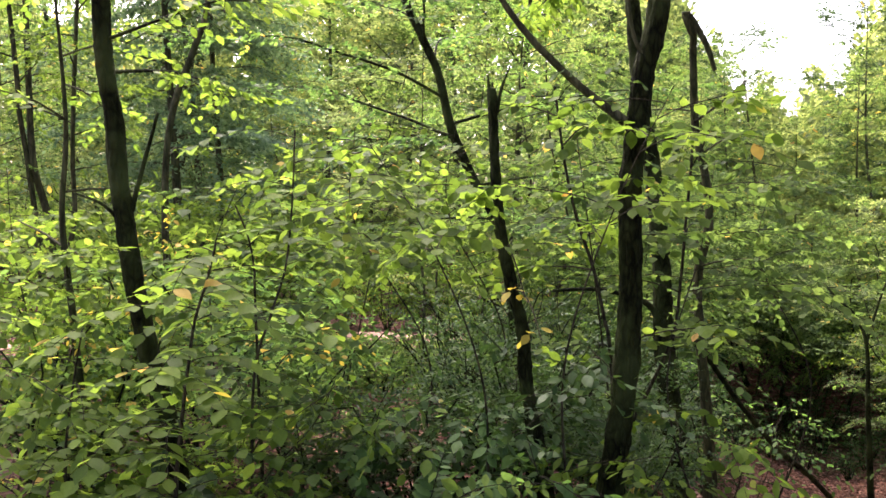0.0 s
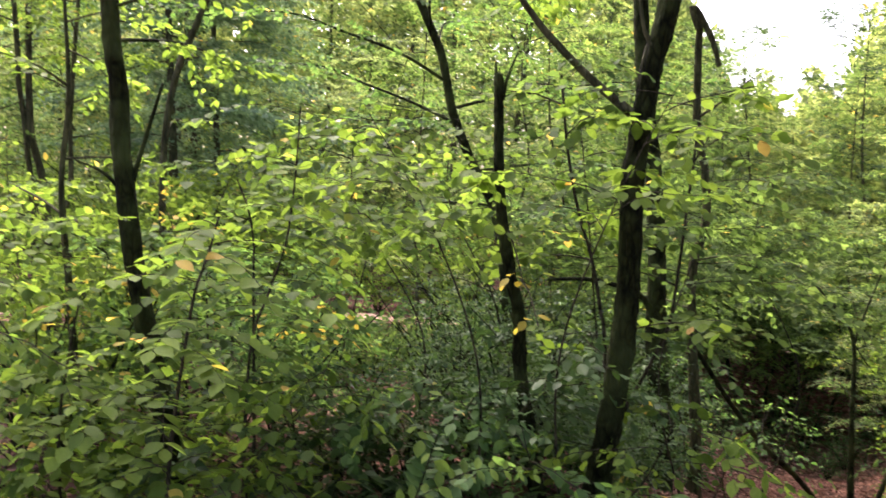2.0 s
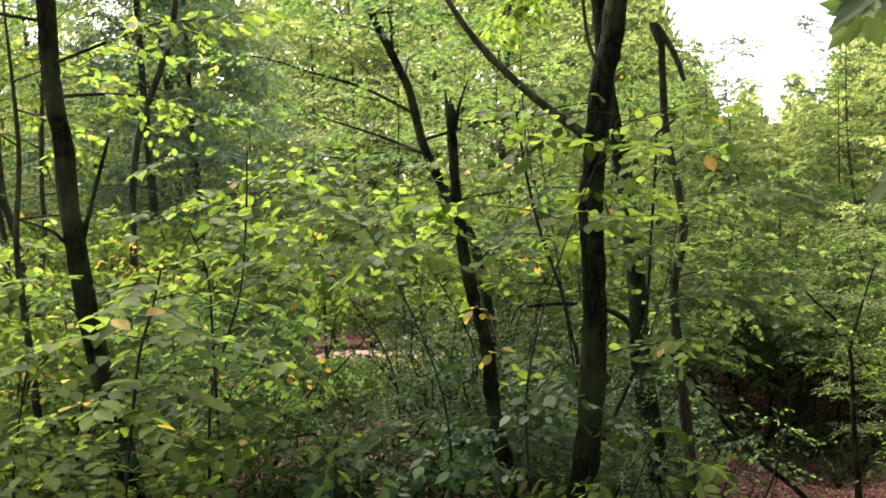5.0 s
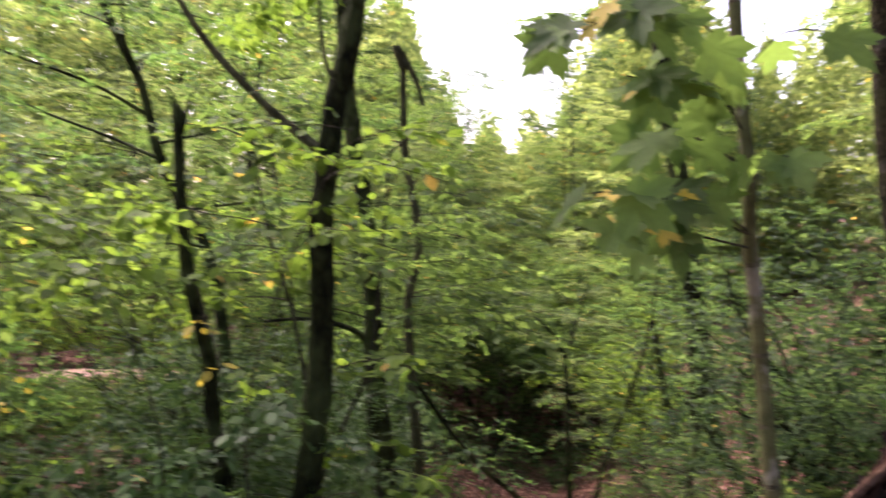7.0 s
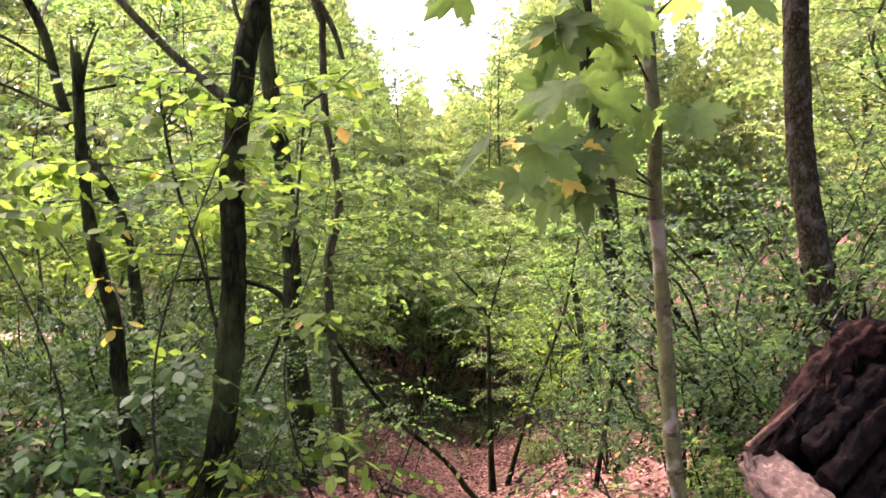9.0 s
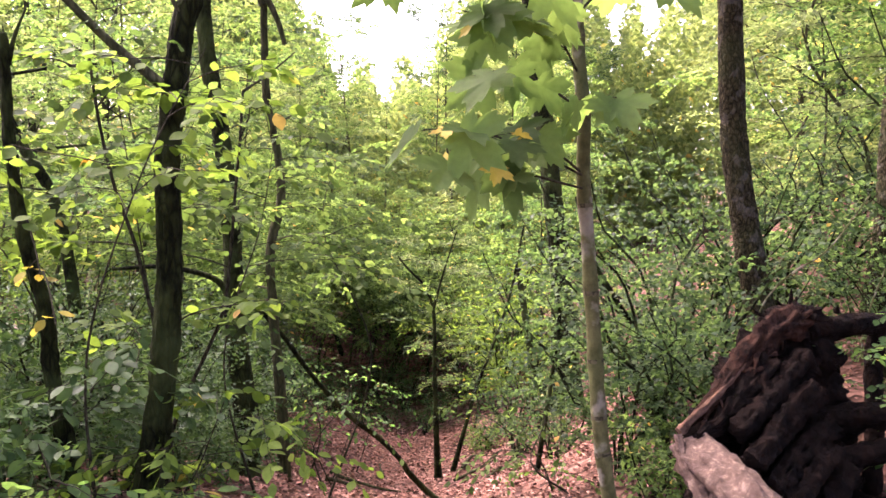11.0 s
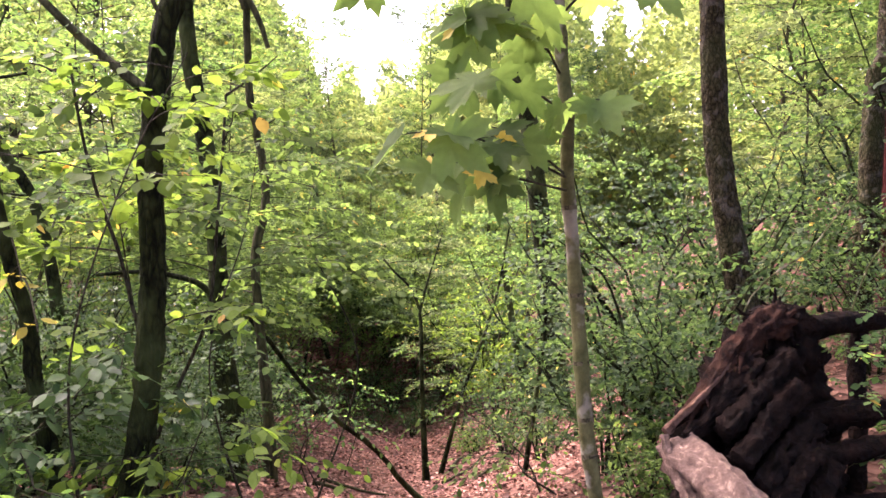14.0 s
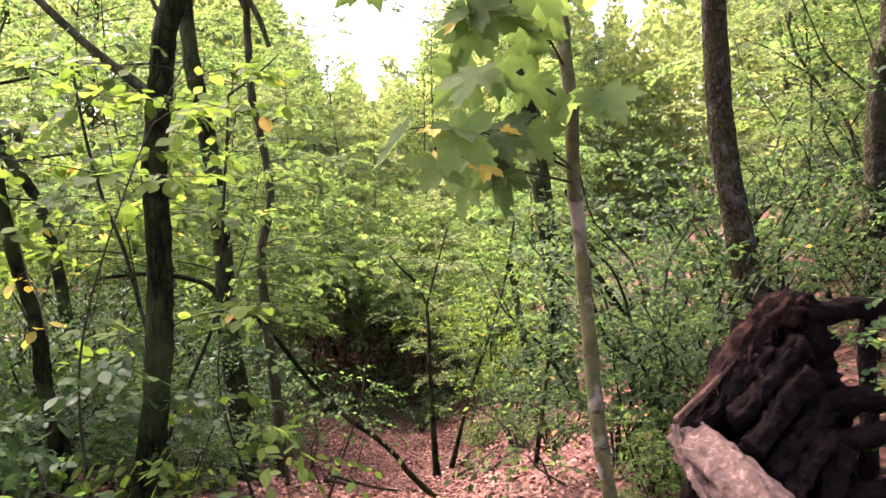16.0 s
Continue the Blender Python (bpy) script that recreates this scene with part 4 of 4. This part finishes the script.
def far_woods():
    """The wood in the distance, past the single trees."""
    rng = np.random.default_rng(8)
    near, deep = 130000, 80000
    n = near + deep
    az = np.concatenate([rng.uniform(-42, 75, near), rng.uniform(-42, 75, deep - 20000), rng.uniform(11, 37, 20000)])
    r = np.concatenate([rng.uniform(42, 50, near), rng.uniform(52, 62, deep)])
    size = np.concatenate([rng.uniform(0.27, 0.50, near), rng.uniform(0.6, 1.0, deep)])
    dip = np.exp(-((az - 22.8) / 6.4) ** 4)
    top = (21 - 5.5 * step01(-6, -14, az) + 3 * np.sin(az * 0.35) + 1.5 * np.sin(az * 1.3)) * (1 - dip) + (8.0 + 1.2 * np.sin(az * 2.1)) * dip
    second = np.exp(-((az - 40.5) / 4.5) ** 4)
    top = top * (1 - second) + (11.2 + 1.8 * np.sin(az * 2.7)) * second
    x, y = r * np.sin(np.radians(az)), r * np.cos(np.radians(az))
    g = ground_z(x, y)
    p = np.stack([x, y, g + (top - g) * rng.random(n) ** 0.9], -1)
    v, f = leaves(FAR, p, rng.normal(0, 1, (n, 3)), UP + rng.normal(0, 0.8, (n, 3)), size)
    # The distant leaves carry painted haze in their pale green.
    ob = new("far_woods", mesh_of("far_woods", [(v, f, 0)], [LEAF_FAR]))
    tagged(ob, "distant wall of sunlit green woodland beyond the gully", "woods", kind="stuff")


far_woods()
# the wood beside and behind the walker: unseen trees, crowns overhead added for shade
plant(tall_proto(51, LEAF, 0.24, 13, 3.6, 0.5, 4.0), [(95, 11, 1), (130, 9, 1), (180, 10, 1), (230, 10, 1), (70, 15, 1), (78, 7.5, 1), (108, 5.5, 0.95)], 11)
plant(shrub_proto(47, LEAF_COOL, 0.075, 1.6), [(-24, 5.6, 0.8), (-11, 5.9, 0.75), (-17, 6.5, 1), (-12, 8.5, 0.9)], 7)
plant(shrub_proto(53, LEAF, 0.07, 0.62, 7, 10, FAR, "low leafy bush on the forest floor"), [(-11, 9, 1.2), (-8, 9, 0.95), (-4.5, 9, 1.0), (-1, 9, 0.95), (2, 9.5, 1.2), (-9.5, 10.5, 0.8), (-6, 10.3, 0.75), (-2.5, 10.4, 0.75), (0.5, 10.6, 0.8), (-8, 11.5, 0.6), (-5.5, 12, 0.55), (-3, 11.6, 0.6), (-0.5, 12, 0.55), (-12, 12, 1.3), (3, 12, 1.5), (2.5, 15, 1.3), (-9, 13, 0.5), (-4.5, 13.2, 0.45), (-1.5, 13.4, 0.45), (18, 13, 0.5), (31, 14, 0.8), (14.5, 9, 0.7), (44, 4.8, 0.6), (47, 4.6, 0.5)], 13)
plant(shrub_proto(48, LEAF_SHRUB, 0.058, 2.0, 11, 6.5, (MID[0] * np.array((1.2, 1, 1)), MID[1]), "dense shrub with small rounded pale leaves"), [(45, 5.7, 0.85), (41.5, 5.6, 0.7), (48.5, 5.4, 0.6), (44, 6.8, 0.95), (36.5, 8.4, 0.6), (50.5, 7.6, 1.0), (48, 8.6, 1.1), (33.5, 12, 0.8), (42.5, 8.5, 0.9), (54, 9.2, 1), (44, 9, 1.2), (58, 9.5, 1.2), (65, 7.5, 1.1), (57, 6.6, 0.5), (61.5, 6.2, 0.5), (65.5, 5.8, 0.5), (60, 7.4, 0.7)], 8)
# Low shrubs in the darker leaf: part of their shade is colour.
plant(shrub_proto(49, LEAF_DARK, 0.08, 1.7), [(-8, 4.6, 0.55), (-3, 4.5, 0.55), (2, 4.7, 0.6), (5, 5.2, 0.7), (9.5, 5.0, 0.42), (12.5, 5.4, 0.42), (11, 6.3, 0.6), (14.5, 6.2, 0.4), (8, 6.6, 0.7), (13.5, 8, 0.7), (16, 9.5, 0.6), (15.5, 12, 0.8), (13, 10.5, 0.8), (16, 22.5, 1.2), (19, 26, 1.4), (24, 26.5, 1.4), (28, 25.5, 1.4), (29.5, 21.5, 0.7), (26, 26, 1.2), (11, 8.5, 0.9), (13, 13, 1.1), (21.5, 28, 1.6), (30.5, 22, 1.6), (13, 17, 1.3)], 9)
plant(shrub_proto(50, LEAF_WARM, 0.085, 2.2), [(13, 21, 1.6), (33, 16, 1.3), (18, 29, 2.2), (25, 29, 2.2), (32, 22, 1.6), (-20, 8, 0.9), (-14, 19, 1.5), (4, 20, 1.6), (9, 19, 1.5), (-21, 19, 1.6), (-3, 30, 2.0), (-9, 30, 2.0), (-9, 20, 0.9), (-6.5, 20.5, 0.8), (-4, 20, 0.9), (-1.5, 20.4, 0.8), (1, 20, 1.0), (-24, 7, 0.8), (-27, 6, 0.7), (-17, 5.2, 0.45), (-17, 11, 1.3), (-13.5, 11.5, 1.2), (-20, 12, 1.3)], 10)

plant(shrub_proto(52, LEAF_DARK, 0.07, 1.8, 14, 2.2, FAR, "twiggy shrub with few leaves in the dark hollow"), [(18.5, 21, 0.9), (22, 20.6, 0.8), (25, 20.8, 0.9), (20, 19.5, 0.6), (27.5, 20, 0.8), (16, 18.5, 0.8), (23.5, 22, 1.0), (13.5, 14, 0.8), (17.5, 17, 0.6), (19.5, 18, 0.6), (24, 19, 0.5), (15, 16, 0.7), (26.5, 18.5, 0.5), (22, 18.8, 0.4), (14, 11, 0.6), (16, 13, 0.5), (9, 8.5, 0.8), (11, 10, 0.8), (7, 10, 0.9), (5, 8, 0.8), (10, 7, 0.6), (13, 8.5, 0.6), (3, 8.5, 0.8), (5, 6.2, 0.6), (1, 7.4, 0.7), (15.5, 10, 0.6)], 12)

# ---------------------------------------------------------------- maple leaves on the smooth sapling


def maple_branches():
    """Branchlets that hang towards the walker, each with a few big lobed leaves on stalks."""
    rng = np.random.default_rng(77)
    ob, base = maple, np.array(maple.location)
    lines = [([(1.68, 1.84, 1.63), (1.54, 1.86, 1.73), (1.42, 1.82, 1.76)], 6, 0.6),
             ([(1.68, 1.84, 1.63), (1.50, 1.84, 1.70), (1.30, 1.79, 1.74), (1.16, 1.75, 1.73)], 10, 0.5),
             ([(1.68, 1.84, 1.60), (1.48, 1.83, 1.64), (1.31, 1.79, 1.67), (1.20, 1.76, 1.65)], 7, 0.6),
             ([(1.66, 1.86, 1.90), (1.53, 1.77, 1.98), (1.45, 1.74, 2.05), (1.37, 1.70, 2.12)], 6, 0.6),
             ([(1.58, 1.81, 1.95), (1.45, 1.79, 1.99), (1.28, 1.79, 2.01)], 9, 0.5),
             ([(1.67, 1.85, 1.80), (1.57, 1.82, 1.84), (1.42, 1.78, 1.88), (1.30, 1.77, 1.86)], 6, 0.55),
             ([(1.65, 1.87, 2.10), (1.40, 1.74, 2.16), (1.24, 1.72, 2.14), (1.08, 1.70, 2.06)], 13, 0.5),
             ([(1.67, 1.85, 1.78), (1.62, 1.72, 1.82), (1.59, 1.62, 1.81)], 4, 0.8),
             ([(1.66, 1.86, 2.06), (1.72, 1.78, 2.14), (1.76, 1.70, 2.13)], 2, 0.8)]
    me = [mesh_of("leaf", [(MAPLE[0] * k, MAPLE[1], 0)], [m]) for k, m in ((0.11, LEAF_MAPLE), (0.13, LEAF_MAPLE), (0.095, LEAF_MAPLE), (0.06, LEAF_YELLOW))]
    for pts, count, start in lines:
        q = smooth_line(np.array(pts) - base, 0.04)
        br = part("branchlet", tube(q, 0.0038, 0.0016, 6), TWIG, ob)
        for k in range(count):
            u = start + (1 - start) * (k + rng.random()) / count
            p = q[min(len(q) - 1, int(u * (len(q) - 1)))]
            a = rng.uniform(0, 6.28)
            out = np.array((math.cos(a) - 0.45, math.sin(a) - 0.35, rng.uniform(-0.3, 0.15)))
            foot = p + unit(out) * rng.uniform(0.03, 0.08)
            lf = new("leaf", me[3 if rng.random() < 0.12 else rng.integers(0, 3)])
            d = unit(out * 0.7 + np.array((0, 0, -0.75)) + rng.normal(0, 0.22, 3))
            nr = unit(UP * 0.6 + np.array((-0.35, -0.5, 0)) + out * np.array((0.4, 0.4, 0)) + rng.normal(0, 0.35, 3))
            sd = unit(np.cross(d, nr))
            nr = np.cross(sd, d)
            lf.matrix_basis = Matrix(((sd[0], d[0], nr[0], foot[0]), (sd[1], d[1], nr[1], foot[1]), (sd[2], d[2], nr[2], foot[2]), (0, 0, 0, 1)))
            lf.parent = br
            v, f = thin_tubes(p[None], foot[None], 0.0014)
            stalk = new("stalk", mesh_of("stalk", [(v, f, 0)], [TWIG]))
            stalk.parent = br


maple_branches()

# ---------------------------------------------------------------- the charred, uprooted stump


def charred_stump():
    """A burnt root plate on its side: a ridge ending in a point, slanting charred ribs, roots that reach away, and a pale bare root."""
    base = np.array((3.5, 2.7, 0.0))
    ob = thing("uprooted_stump", "charred black uprooted stump with a pale weathered broken root", "tree stump", tuple(base))

    def arm(name, pts, r0, r1, mat, rough=0.3, sides=14, label="", seed=0.0, grain=3, groove=0.9):
        q = smooth_line(np.array(pts) - base, 0.022)
        part(name, tube(q, r0, r1, sides, rough, grain, 0, True, seed, (), groove), mat, ob, label)

    g = rest(3.8, 2.7)
    arm("body", [(3.86, 2.88, g), (3.84, 2.9, 0.30), (3.82, 2.92, 0.62), (3.79, 2.93, 0.88), (3.76, 2.92, 1.02)], 0.27, 0.10, CHAR, 0.5, 44, "", 1.3, 3, 1.4)
    arm("body", [(3.72, 2.96, 0.72), (3.50, 2.93, 0.58), (3.26, 2.88, 0.48), (3.05, 2.84, 0.44)], 0.20, 0.10, CHAR, 0.45, 40, "", 15.3, 3, 1.4)
    arm("body", [(3.78, 2.78, g), (3.60, 2.74, 0.14), (3.36, 2.70, 0.22), (3.12, 2.68, 0.28)], 0.22, 0.15, CHAR, 0.5, 36, "", 17.7, 3, 1.4)
    arm("ridge", [(3.72, 2.87, 0.99), (3.56, 2.86, 0.95), (3.37, 2.84, 0.845), (3.16, 2.80, 0.705), (2.99, 2.79, 0.605), (2.89, 2.79, 0.555)], 0.085, 0.012, CHAR_BROWN, 0.4, 34,
        "charred ridge with a reddish brown edge, its sky light painted in", 2.1, 3.5, 1.4)
    arm("ridge", [(3.44, 2.80, 0.80), (3.26, 2.76, 0.69), (3.06, 2.72, 0.585), (2.93, 2.70, 0.545)], 0.075, 0.024, CHAR, 0.5, 28, "", 3.9, 3.5, 1.4)
    # Thin lighter strip, put on as the ridge's lit edge.
    arm("lit_edge", [(2.875, 2.765, 0.565), (2.97, 2.76, 0.625), (3.13, 2.765, 0.72), (3.30, 2.80, 0.81), (3.40, 2.82, 0.865)], 0.018, 0.005, LIT_WOOD, 0.5, 16, "tan strip painted as the lit edge of the burnt ridge", 31.0, 6, 1.4)
    ribs = (([(3.62, 2.74, 0.84), (3.40, 2.72, 0.70), (3.12, 2.67, 0.56)], 0.050, CHAR), ([(3.58, 2.66, 0.70), (3.34, 2.63, 0.565), (3.08, 2.56, 0.46)], 0.056, CHAR),
            ([(3.62, 2.62, 0.56), (3.40, 2.58, 0.45), (3.14, 2.50, 0.36)], 0.052, CHAR), ([(3.56, 2.56, 0.46), (3.34, 2.50, 0.35), (3.12, 2.42, 0.26)], 0.055, CHAR),
            ([(3.66, 2.55, 0.36), (3.48, 2.48, 0.24), (3.30, 2.38, 0.12)], 0.058, CHAR))
    for k, (pts, r, mat) in enumerate(ribs):
        arm("rib", np.array(pts) - np.array((0.03, 0.035, 0)), r * 1.15, r * 0.9, mat, 0.36, 26, "", 6.0 + 2.3 * k, 4, 1.5)
    arm("pale_root", [(2.93, 2.74, 0.47), (2.905, 2.66, 0.45), (2.87, 2.50, 0.42), (2.81, 2.30, 0.37), (2.74, 2.08, 0.26), (2.68, 1.88, 0.12), (2.64, 1.72, rest(2.64, 1.72))], 0.095, 0.14, PALE, 0.36, 40,
        "pale weathered root with flaking mottled surface", 4.7, 3, 0.8)
    arm("torn_edge", [(2.85, 2.74, 0.555), (2.80, 2.66, 0.49), (2.77, 2.56, 0.42), (2.74, 2.44, 0.33), (2.72, 2.30, 0.22)], 0.018, 0.03, PALE, 0.7, 18, "torn whitish fibres along the pale root", 5.6, 8, 1.6)
    arm("root", [(2.78, 2.66, rest(2.78, 2.66)), (2.76, 2.60, 0.14), (2.76, 2.57, 0.30), (2.79, 2.58, 0.37)], 0.06, 0.03, CHAR, 0.4, 16, "", 8.8)
    arm("root", [(2.98, 2.66, rest(2.98, 2.66)), (2.98, 2.62, 0.15), (3.0, 2.60, 0.34)], 0.15, 0.12, CHAR, 0.5, 26, "", 8.1)
    arm("root", [(3.80, 2.88, 0.92), (4.06, 2.81, 0.94), (4.27, 2.77, 0.95), (4.55, 2.70, 0.97)], 0.060, 0.042, CHAR, 0.35, 18, "", 9.1)
    arm("root", [(3.74, 2.78, 0.50), (3.89, 2.66, 0.535), (4.02, 2.57, 0.545), (4.25, 2.45, 0.56)], 0.075, 0.050, CHAR, 0.35, 18, "", 10.4)
    arm("root", [(3.62, 2.64, 0.34), (3.79, 2.55, 0.385), (3.95, 2.50, 0.40), (4.12, 2.39, 0.45)], 0.070, 0.050, CHAR, 0.35, 18, "", 11.9)
    arm("root", [(3.46, 2.60, 0.10), (3.62, 2.52, 0.12), (3.80, 2.46, 0.15), (4.0, 2.36, 0.16)], 0.085, 0.06, CHAR, 0.35, 18, "", 12.4)
    arm("root", [(4.12, 2.72, rest(4.12, 2.72)), (4.20, 2.77, 0.38), (4.25, 2.82, 0.69), (4.24, 2.80, 0.92)], 0.05, 0.040, CHAR, 0.25, 14, "", 13.0)
    rng = np.random.default_rng(3)
    for k in range(9):
        p = np.array((3.74, 2.88, 1.02)) + rng.normal(0, 0.055, 3) * np.array((1, 1, 0.5))
        d = rng.normal(0, 1, 3) * np.array((0.05, 0.05, 0.02))
        arm("splinter", [p - d, p, p + d + np.array((0, 0, 0.04))], 0.017, 0.004, CHAR, 0.5, 8, "", 20.0 + k)
    for k in range(12):
        u = rng.random()
        p = np.array((3.60, 2.80, 0.95)) * (1 - u) + np.array((3.0, 2.75, 0.60)) * u + rng.normal(0, 0.015, 3)
        d = unit(np.array((-0.6, -0.25, -0.35)) + rng.normal(0, 0.25, 3)) * rng.uniform(0.03, 0.07)
        arm("splinter", [p - d, p + rng.normal(0, 0.006, 3), p + d], 0.013, 0.003, CHAR_BROWN, 0.5, 7, "", 50.0 + k)


charred_stump()


def vine(points, label):
    p = np.array(points)
    ob = new("vine", mesh_of("vine", tube(smooth_line(p, 0.03), 0.006, 0.004, 7), [BARK_SMOOTH]))
    tagged(ob, label, "vine")


vine([(4.9, 2.3, 2.4), (4.48, 2.81, 1.37), (4.41, 2.91, 1.13), (4.37, 2.97, 0.85), (4.38, 2.95, 0.69), (4.49, 2.79, 0.40), (4.6, 2.7, rest(4.6, 2.7))], "thin pale woody vine hanging over the charred stump")
vine([(3.77, 3.22, 0.6), (3.79, 3.2, 0.83), (3.81, 3.18, 0.96), (3.85, 3.14, 1.08), (3.92, 3.05, 1.2), (4.05, 2.95, 1.32), (4.3, 2.9, 1.6)], "thin pale stem arching up behind the stump")


def leafy_vine(points, seed, label):
    """A trailing stem with small leaves on short twigs."""
    tree("leafy_vine", label, "vine", points, 0.005, 0.002, TWIG, seed, limbs=8, low=0.25, length=0.22, rise=0.15, rough=0, leaf=0.045, count=8, spray=0.16, per_metre=14, green=LEAF_COOL, flare=0,
         shape=ROUND, step=0.04)


leafy_vine([(4.40, 2.42, rest(4.40, 2.42)), (4.22, 2.48, 0.55), (4.02, 2.53, 0.85), (3.84, 2.56, 0.88), (3.70, 2.56, 0.82)], 151, "leafy green vine trailing over the charred roots")
leafy_vine([(4.30, 2.40, rest(4.30, 2.40)), (4.14, 2.44, 0.40), (3.98, 2.48, 0.62), (3.86, 2.50, 0.70)], 152, "short leafy vine among the charred roots")
leafy_vine([(4.50, 2.50, rest(4.50, 2.50)), (4.34, 2.54, 0.60), (4.16, 2.58, 0.98), (4.02, 2.60, 1.04)], 153, "leafy green vine climbing over the charred roots")


def red_post():
    x, y = 6.86, 4.30
    z = rest(x, y, 0.05)
    bm = bmesh.new()
    bmesh.ops.create_cube(bm, size=1.0, matrix=Matrix.Translation((0, 0, 0.9)) @ Matrix.Diagonal((0.2, 0.2, 1.8, 1)))
    bmesh.ops.bevel(bm, geom=bm.edges[:], offset=0.012, segments=2, affect="EDGES")
    me = bpy.data.meshes.new("red_post")
    bm.to_mesh(me)
    bm.free()
    me.materials.append(RED)
    ob = new("red_post", me)
    ob.matrix_basis = pose(x, y, z, 0, 0, -30)
    tagged(ob, "dull red painted wooden post among the trees", "post")


red_post()


def frond_plant(fronds, label, green, seed):
    """A seedling whose long leaves carry paired leaflets."""
    rng = np.random.default_rng(seed)
    base = np.array((fronds[0][0][0], fronds[0][0][1], rest(fronds[0][0][0], fronds[0][0][1])))
    ob = thing("seedling", label, "seedling", tuple(base), "seedlings")
    top = np.array(fronds[0][0]) - base
    part("stem", tube(smooth_line([(0, 0, 0), top * 0.5 + np.array((0.02, 0, 0)), top], 0.05), 0.006, 0.004, 6), TWIG, ob)
    for pts in fronds:
        q = smooth_line(np.array(pts) - base, 0.012)
        fr = part("frond", tube(q, 0.003, 0.0012, 5), TWIG, ob)
        n = 11
        i = np.linspace(0.18, 1, n) * (len(q) - 1)
        p = np.repeat(q[i.astype(int)], 2, 0)
        d = unit(np.repeat(np.gradient(q, axis=0)[i.astype(int)], 2, 0))
        face = np.array((0.1, -0.45, 0.9))
        sd = unit(np.cross(d, face)) * np.tile((1.0, -1.0), n)[:, None]
        w = d * 0.45 + sd + rng.normal(0, 0.1, (2 * n, 3)) - UP * 0.08
        size = 0.095 * np.repeat(1 - 0.5 * np.linspace(0, 1, n) ** 2, 2) * rng.uniform(0.85, 1.1, 2 * n)
        nr = face + rng.normal(0, 0.2, (2 * n, 3))
        for k in range(2 * n):
            v, f = leaves((OVAL[0] * np.array((0.75, 1, 1)), OVAL[1]), p[k:k + 1], w[k:k + 1], nr[k:k + 1], size[k:k + 1])
            part("leaflet", [(v, f, 0)], green, fr)


frond_plant([[(-0.11, 3.51, 0.31), (-0.07, 3.51, 0.43), (-0.04, 3.52, 0.53), (-0.01, 3.52, 0.62)]], "low seedling with an upright feathered leaf", LEAF_COOL, 121)
frond_plant([[(-0.28, 3.29, 0.30), (-0.06, 3.36, 0.41), (0.17, 3.42, 0.50), (0.41, 3.46, 0.47)], [(-0.26, 3.29, 0.29), (-0.1, 3.2, 0.34), (0.08, 3.12, 0.34)], [(-0.28, 3.29, 0.28), (-0.45, 3.3, 0.33), (-0.62, 3.32, 0.28)]], "low seedling with long bright feathered leaves", LEAF_WARM, 122)


def sticks():
    rng = np.random.default_rng(31)
    for k, (x, y, az, L) in enumerate(((6.3, 10.6, 60, 1.4), (6.0, 9.7, 70, 0.9), (4.4, 10.2, 130, 1.2), (5.2, 11.8, 20, 1.1), (3.9, 9.4, 80, 0.9), (6.8, 11.6, 45, 1.6),
                                       (8.2, 19.6, 75, 1.8), (9.4, 20.3, 60, 1.5), (8.6, 21.2, 120, 2.0), (10.2, 20.8, 100, 1.6), (9.9, 22.0, 70, 1.7), (7.9, 21.6, 40, 1.4), (11.0, 19.6, 30, 1.5))):
        a = radians(az)
        t = np.linspace(-0.5, 0.5, 6)
        px, py = x + math.sin(a) * L * t, y + math.cos(a) * L * t
        p = np.stack([px, py, ground_z(px, py) + 0.03 + rng.uniform(0, 0.03, 6)], -1)
        ob = new("stick", mesh_of("stick", tube(smooth_line(p, 0.08), 0.025, 0.012, 8, 0.2), [BARK]))
        tagged(ob, "dead fallen stick lying on the leaf litter", "stick", "fallen sticks")


sticks()
# the yellowing twigs in front of the snag
for k, pts in enumerate(([(0.36, 4.44, 1.5), (0.39, 4.3, 1.38), (0.41, 4.12, 1.25)], [(0.42, 4.44, 1.25), (0.44, 4.1, 1.2), (0.46, 3.85, 1.06)])):
    tree("twig", "thin twig with yellow autumn leaves, caught on the snag", "twig", pts, 0.005, 0.003, TWIG, 130 + k, limbs=1, low=0.7, length=0.12, rise=-0.3, rough=0, leaf=0.085, count=3, spray=0.10,
         per_metre=6, green=LEAF_YELLOW, flare=0, shape=ROUND)


def dead_branch(points, r0, label):
    ob = new("dead_branch", mesh_of("dead_branch", tube(smooth_line(np.array(points), 0.05), r0, r0 * 0.4, 9, 0.25), [BARK_DARK]))
    tagged(ob, label, "branch")


dead_branch([(4.55, 4.75, rest(4.55, 4.75)), (4.42, 4.8, 0.5), (4.2, 4.85, 0.85), (4.0, 4.9, 1.2), (3.95, 5.0, 1.6)], 0.03, "dark crooked bare branch inside the dense shrub")
dead_branch([(4.0, 5.6, rest(4.0, 5.6)), (4.15, 5.5, 0.5), (4.1, 5.4, 0.9), (4.35, 5.3, 1.3)], 0.024, "dark crooked bare branch inside the dense shrub")
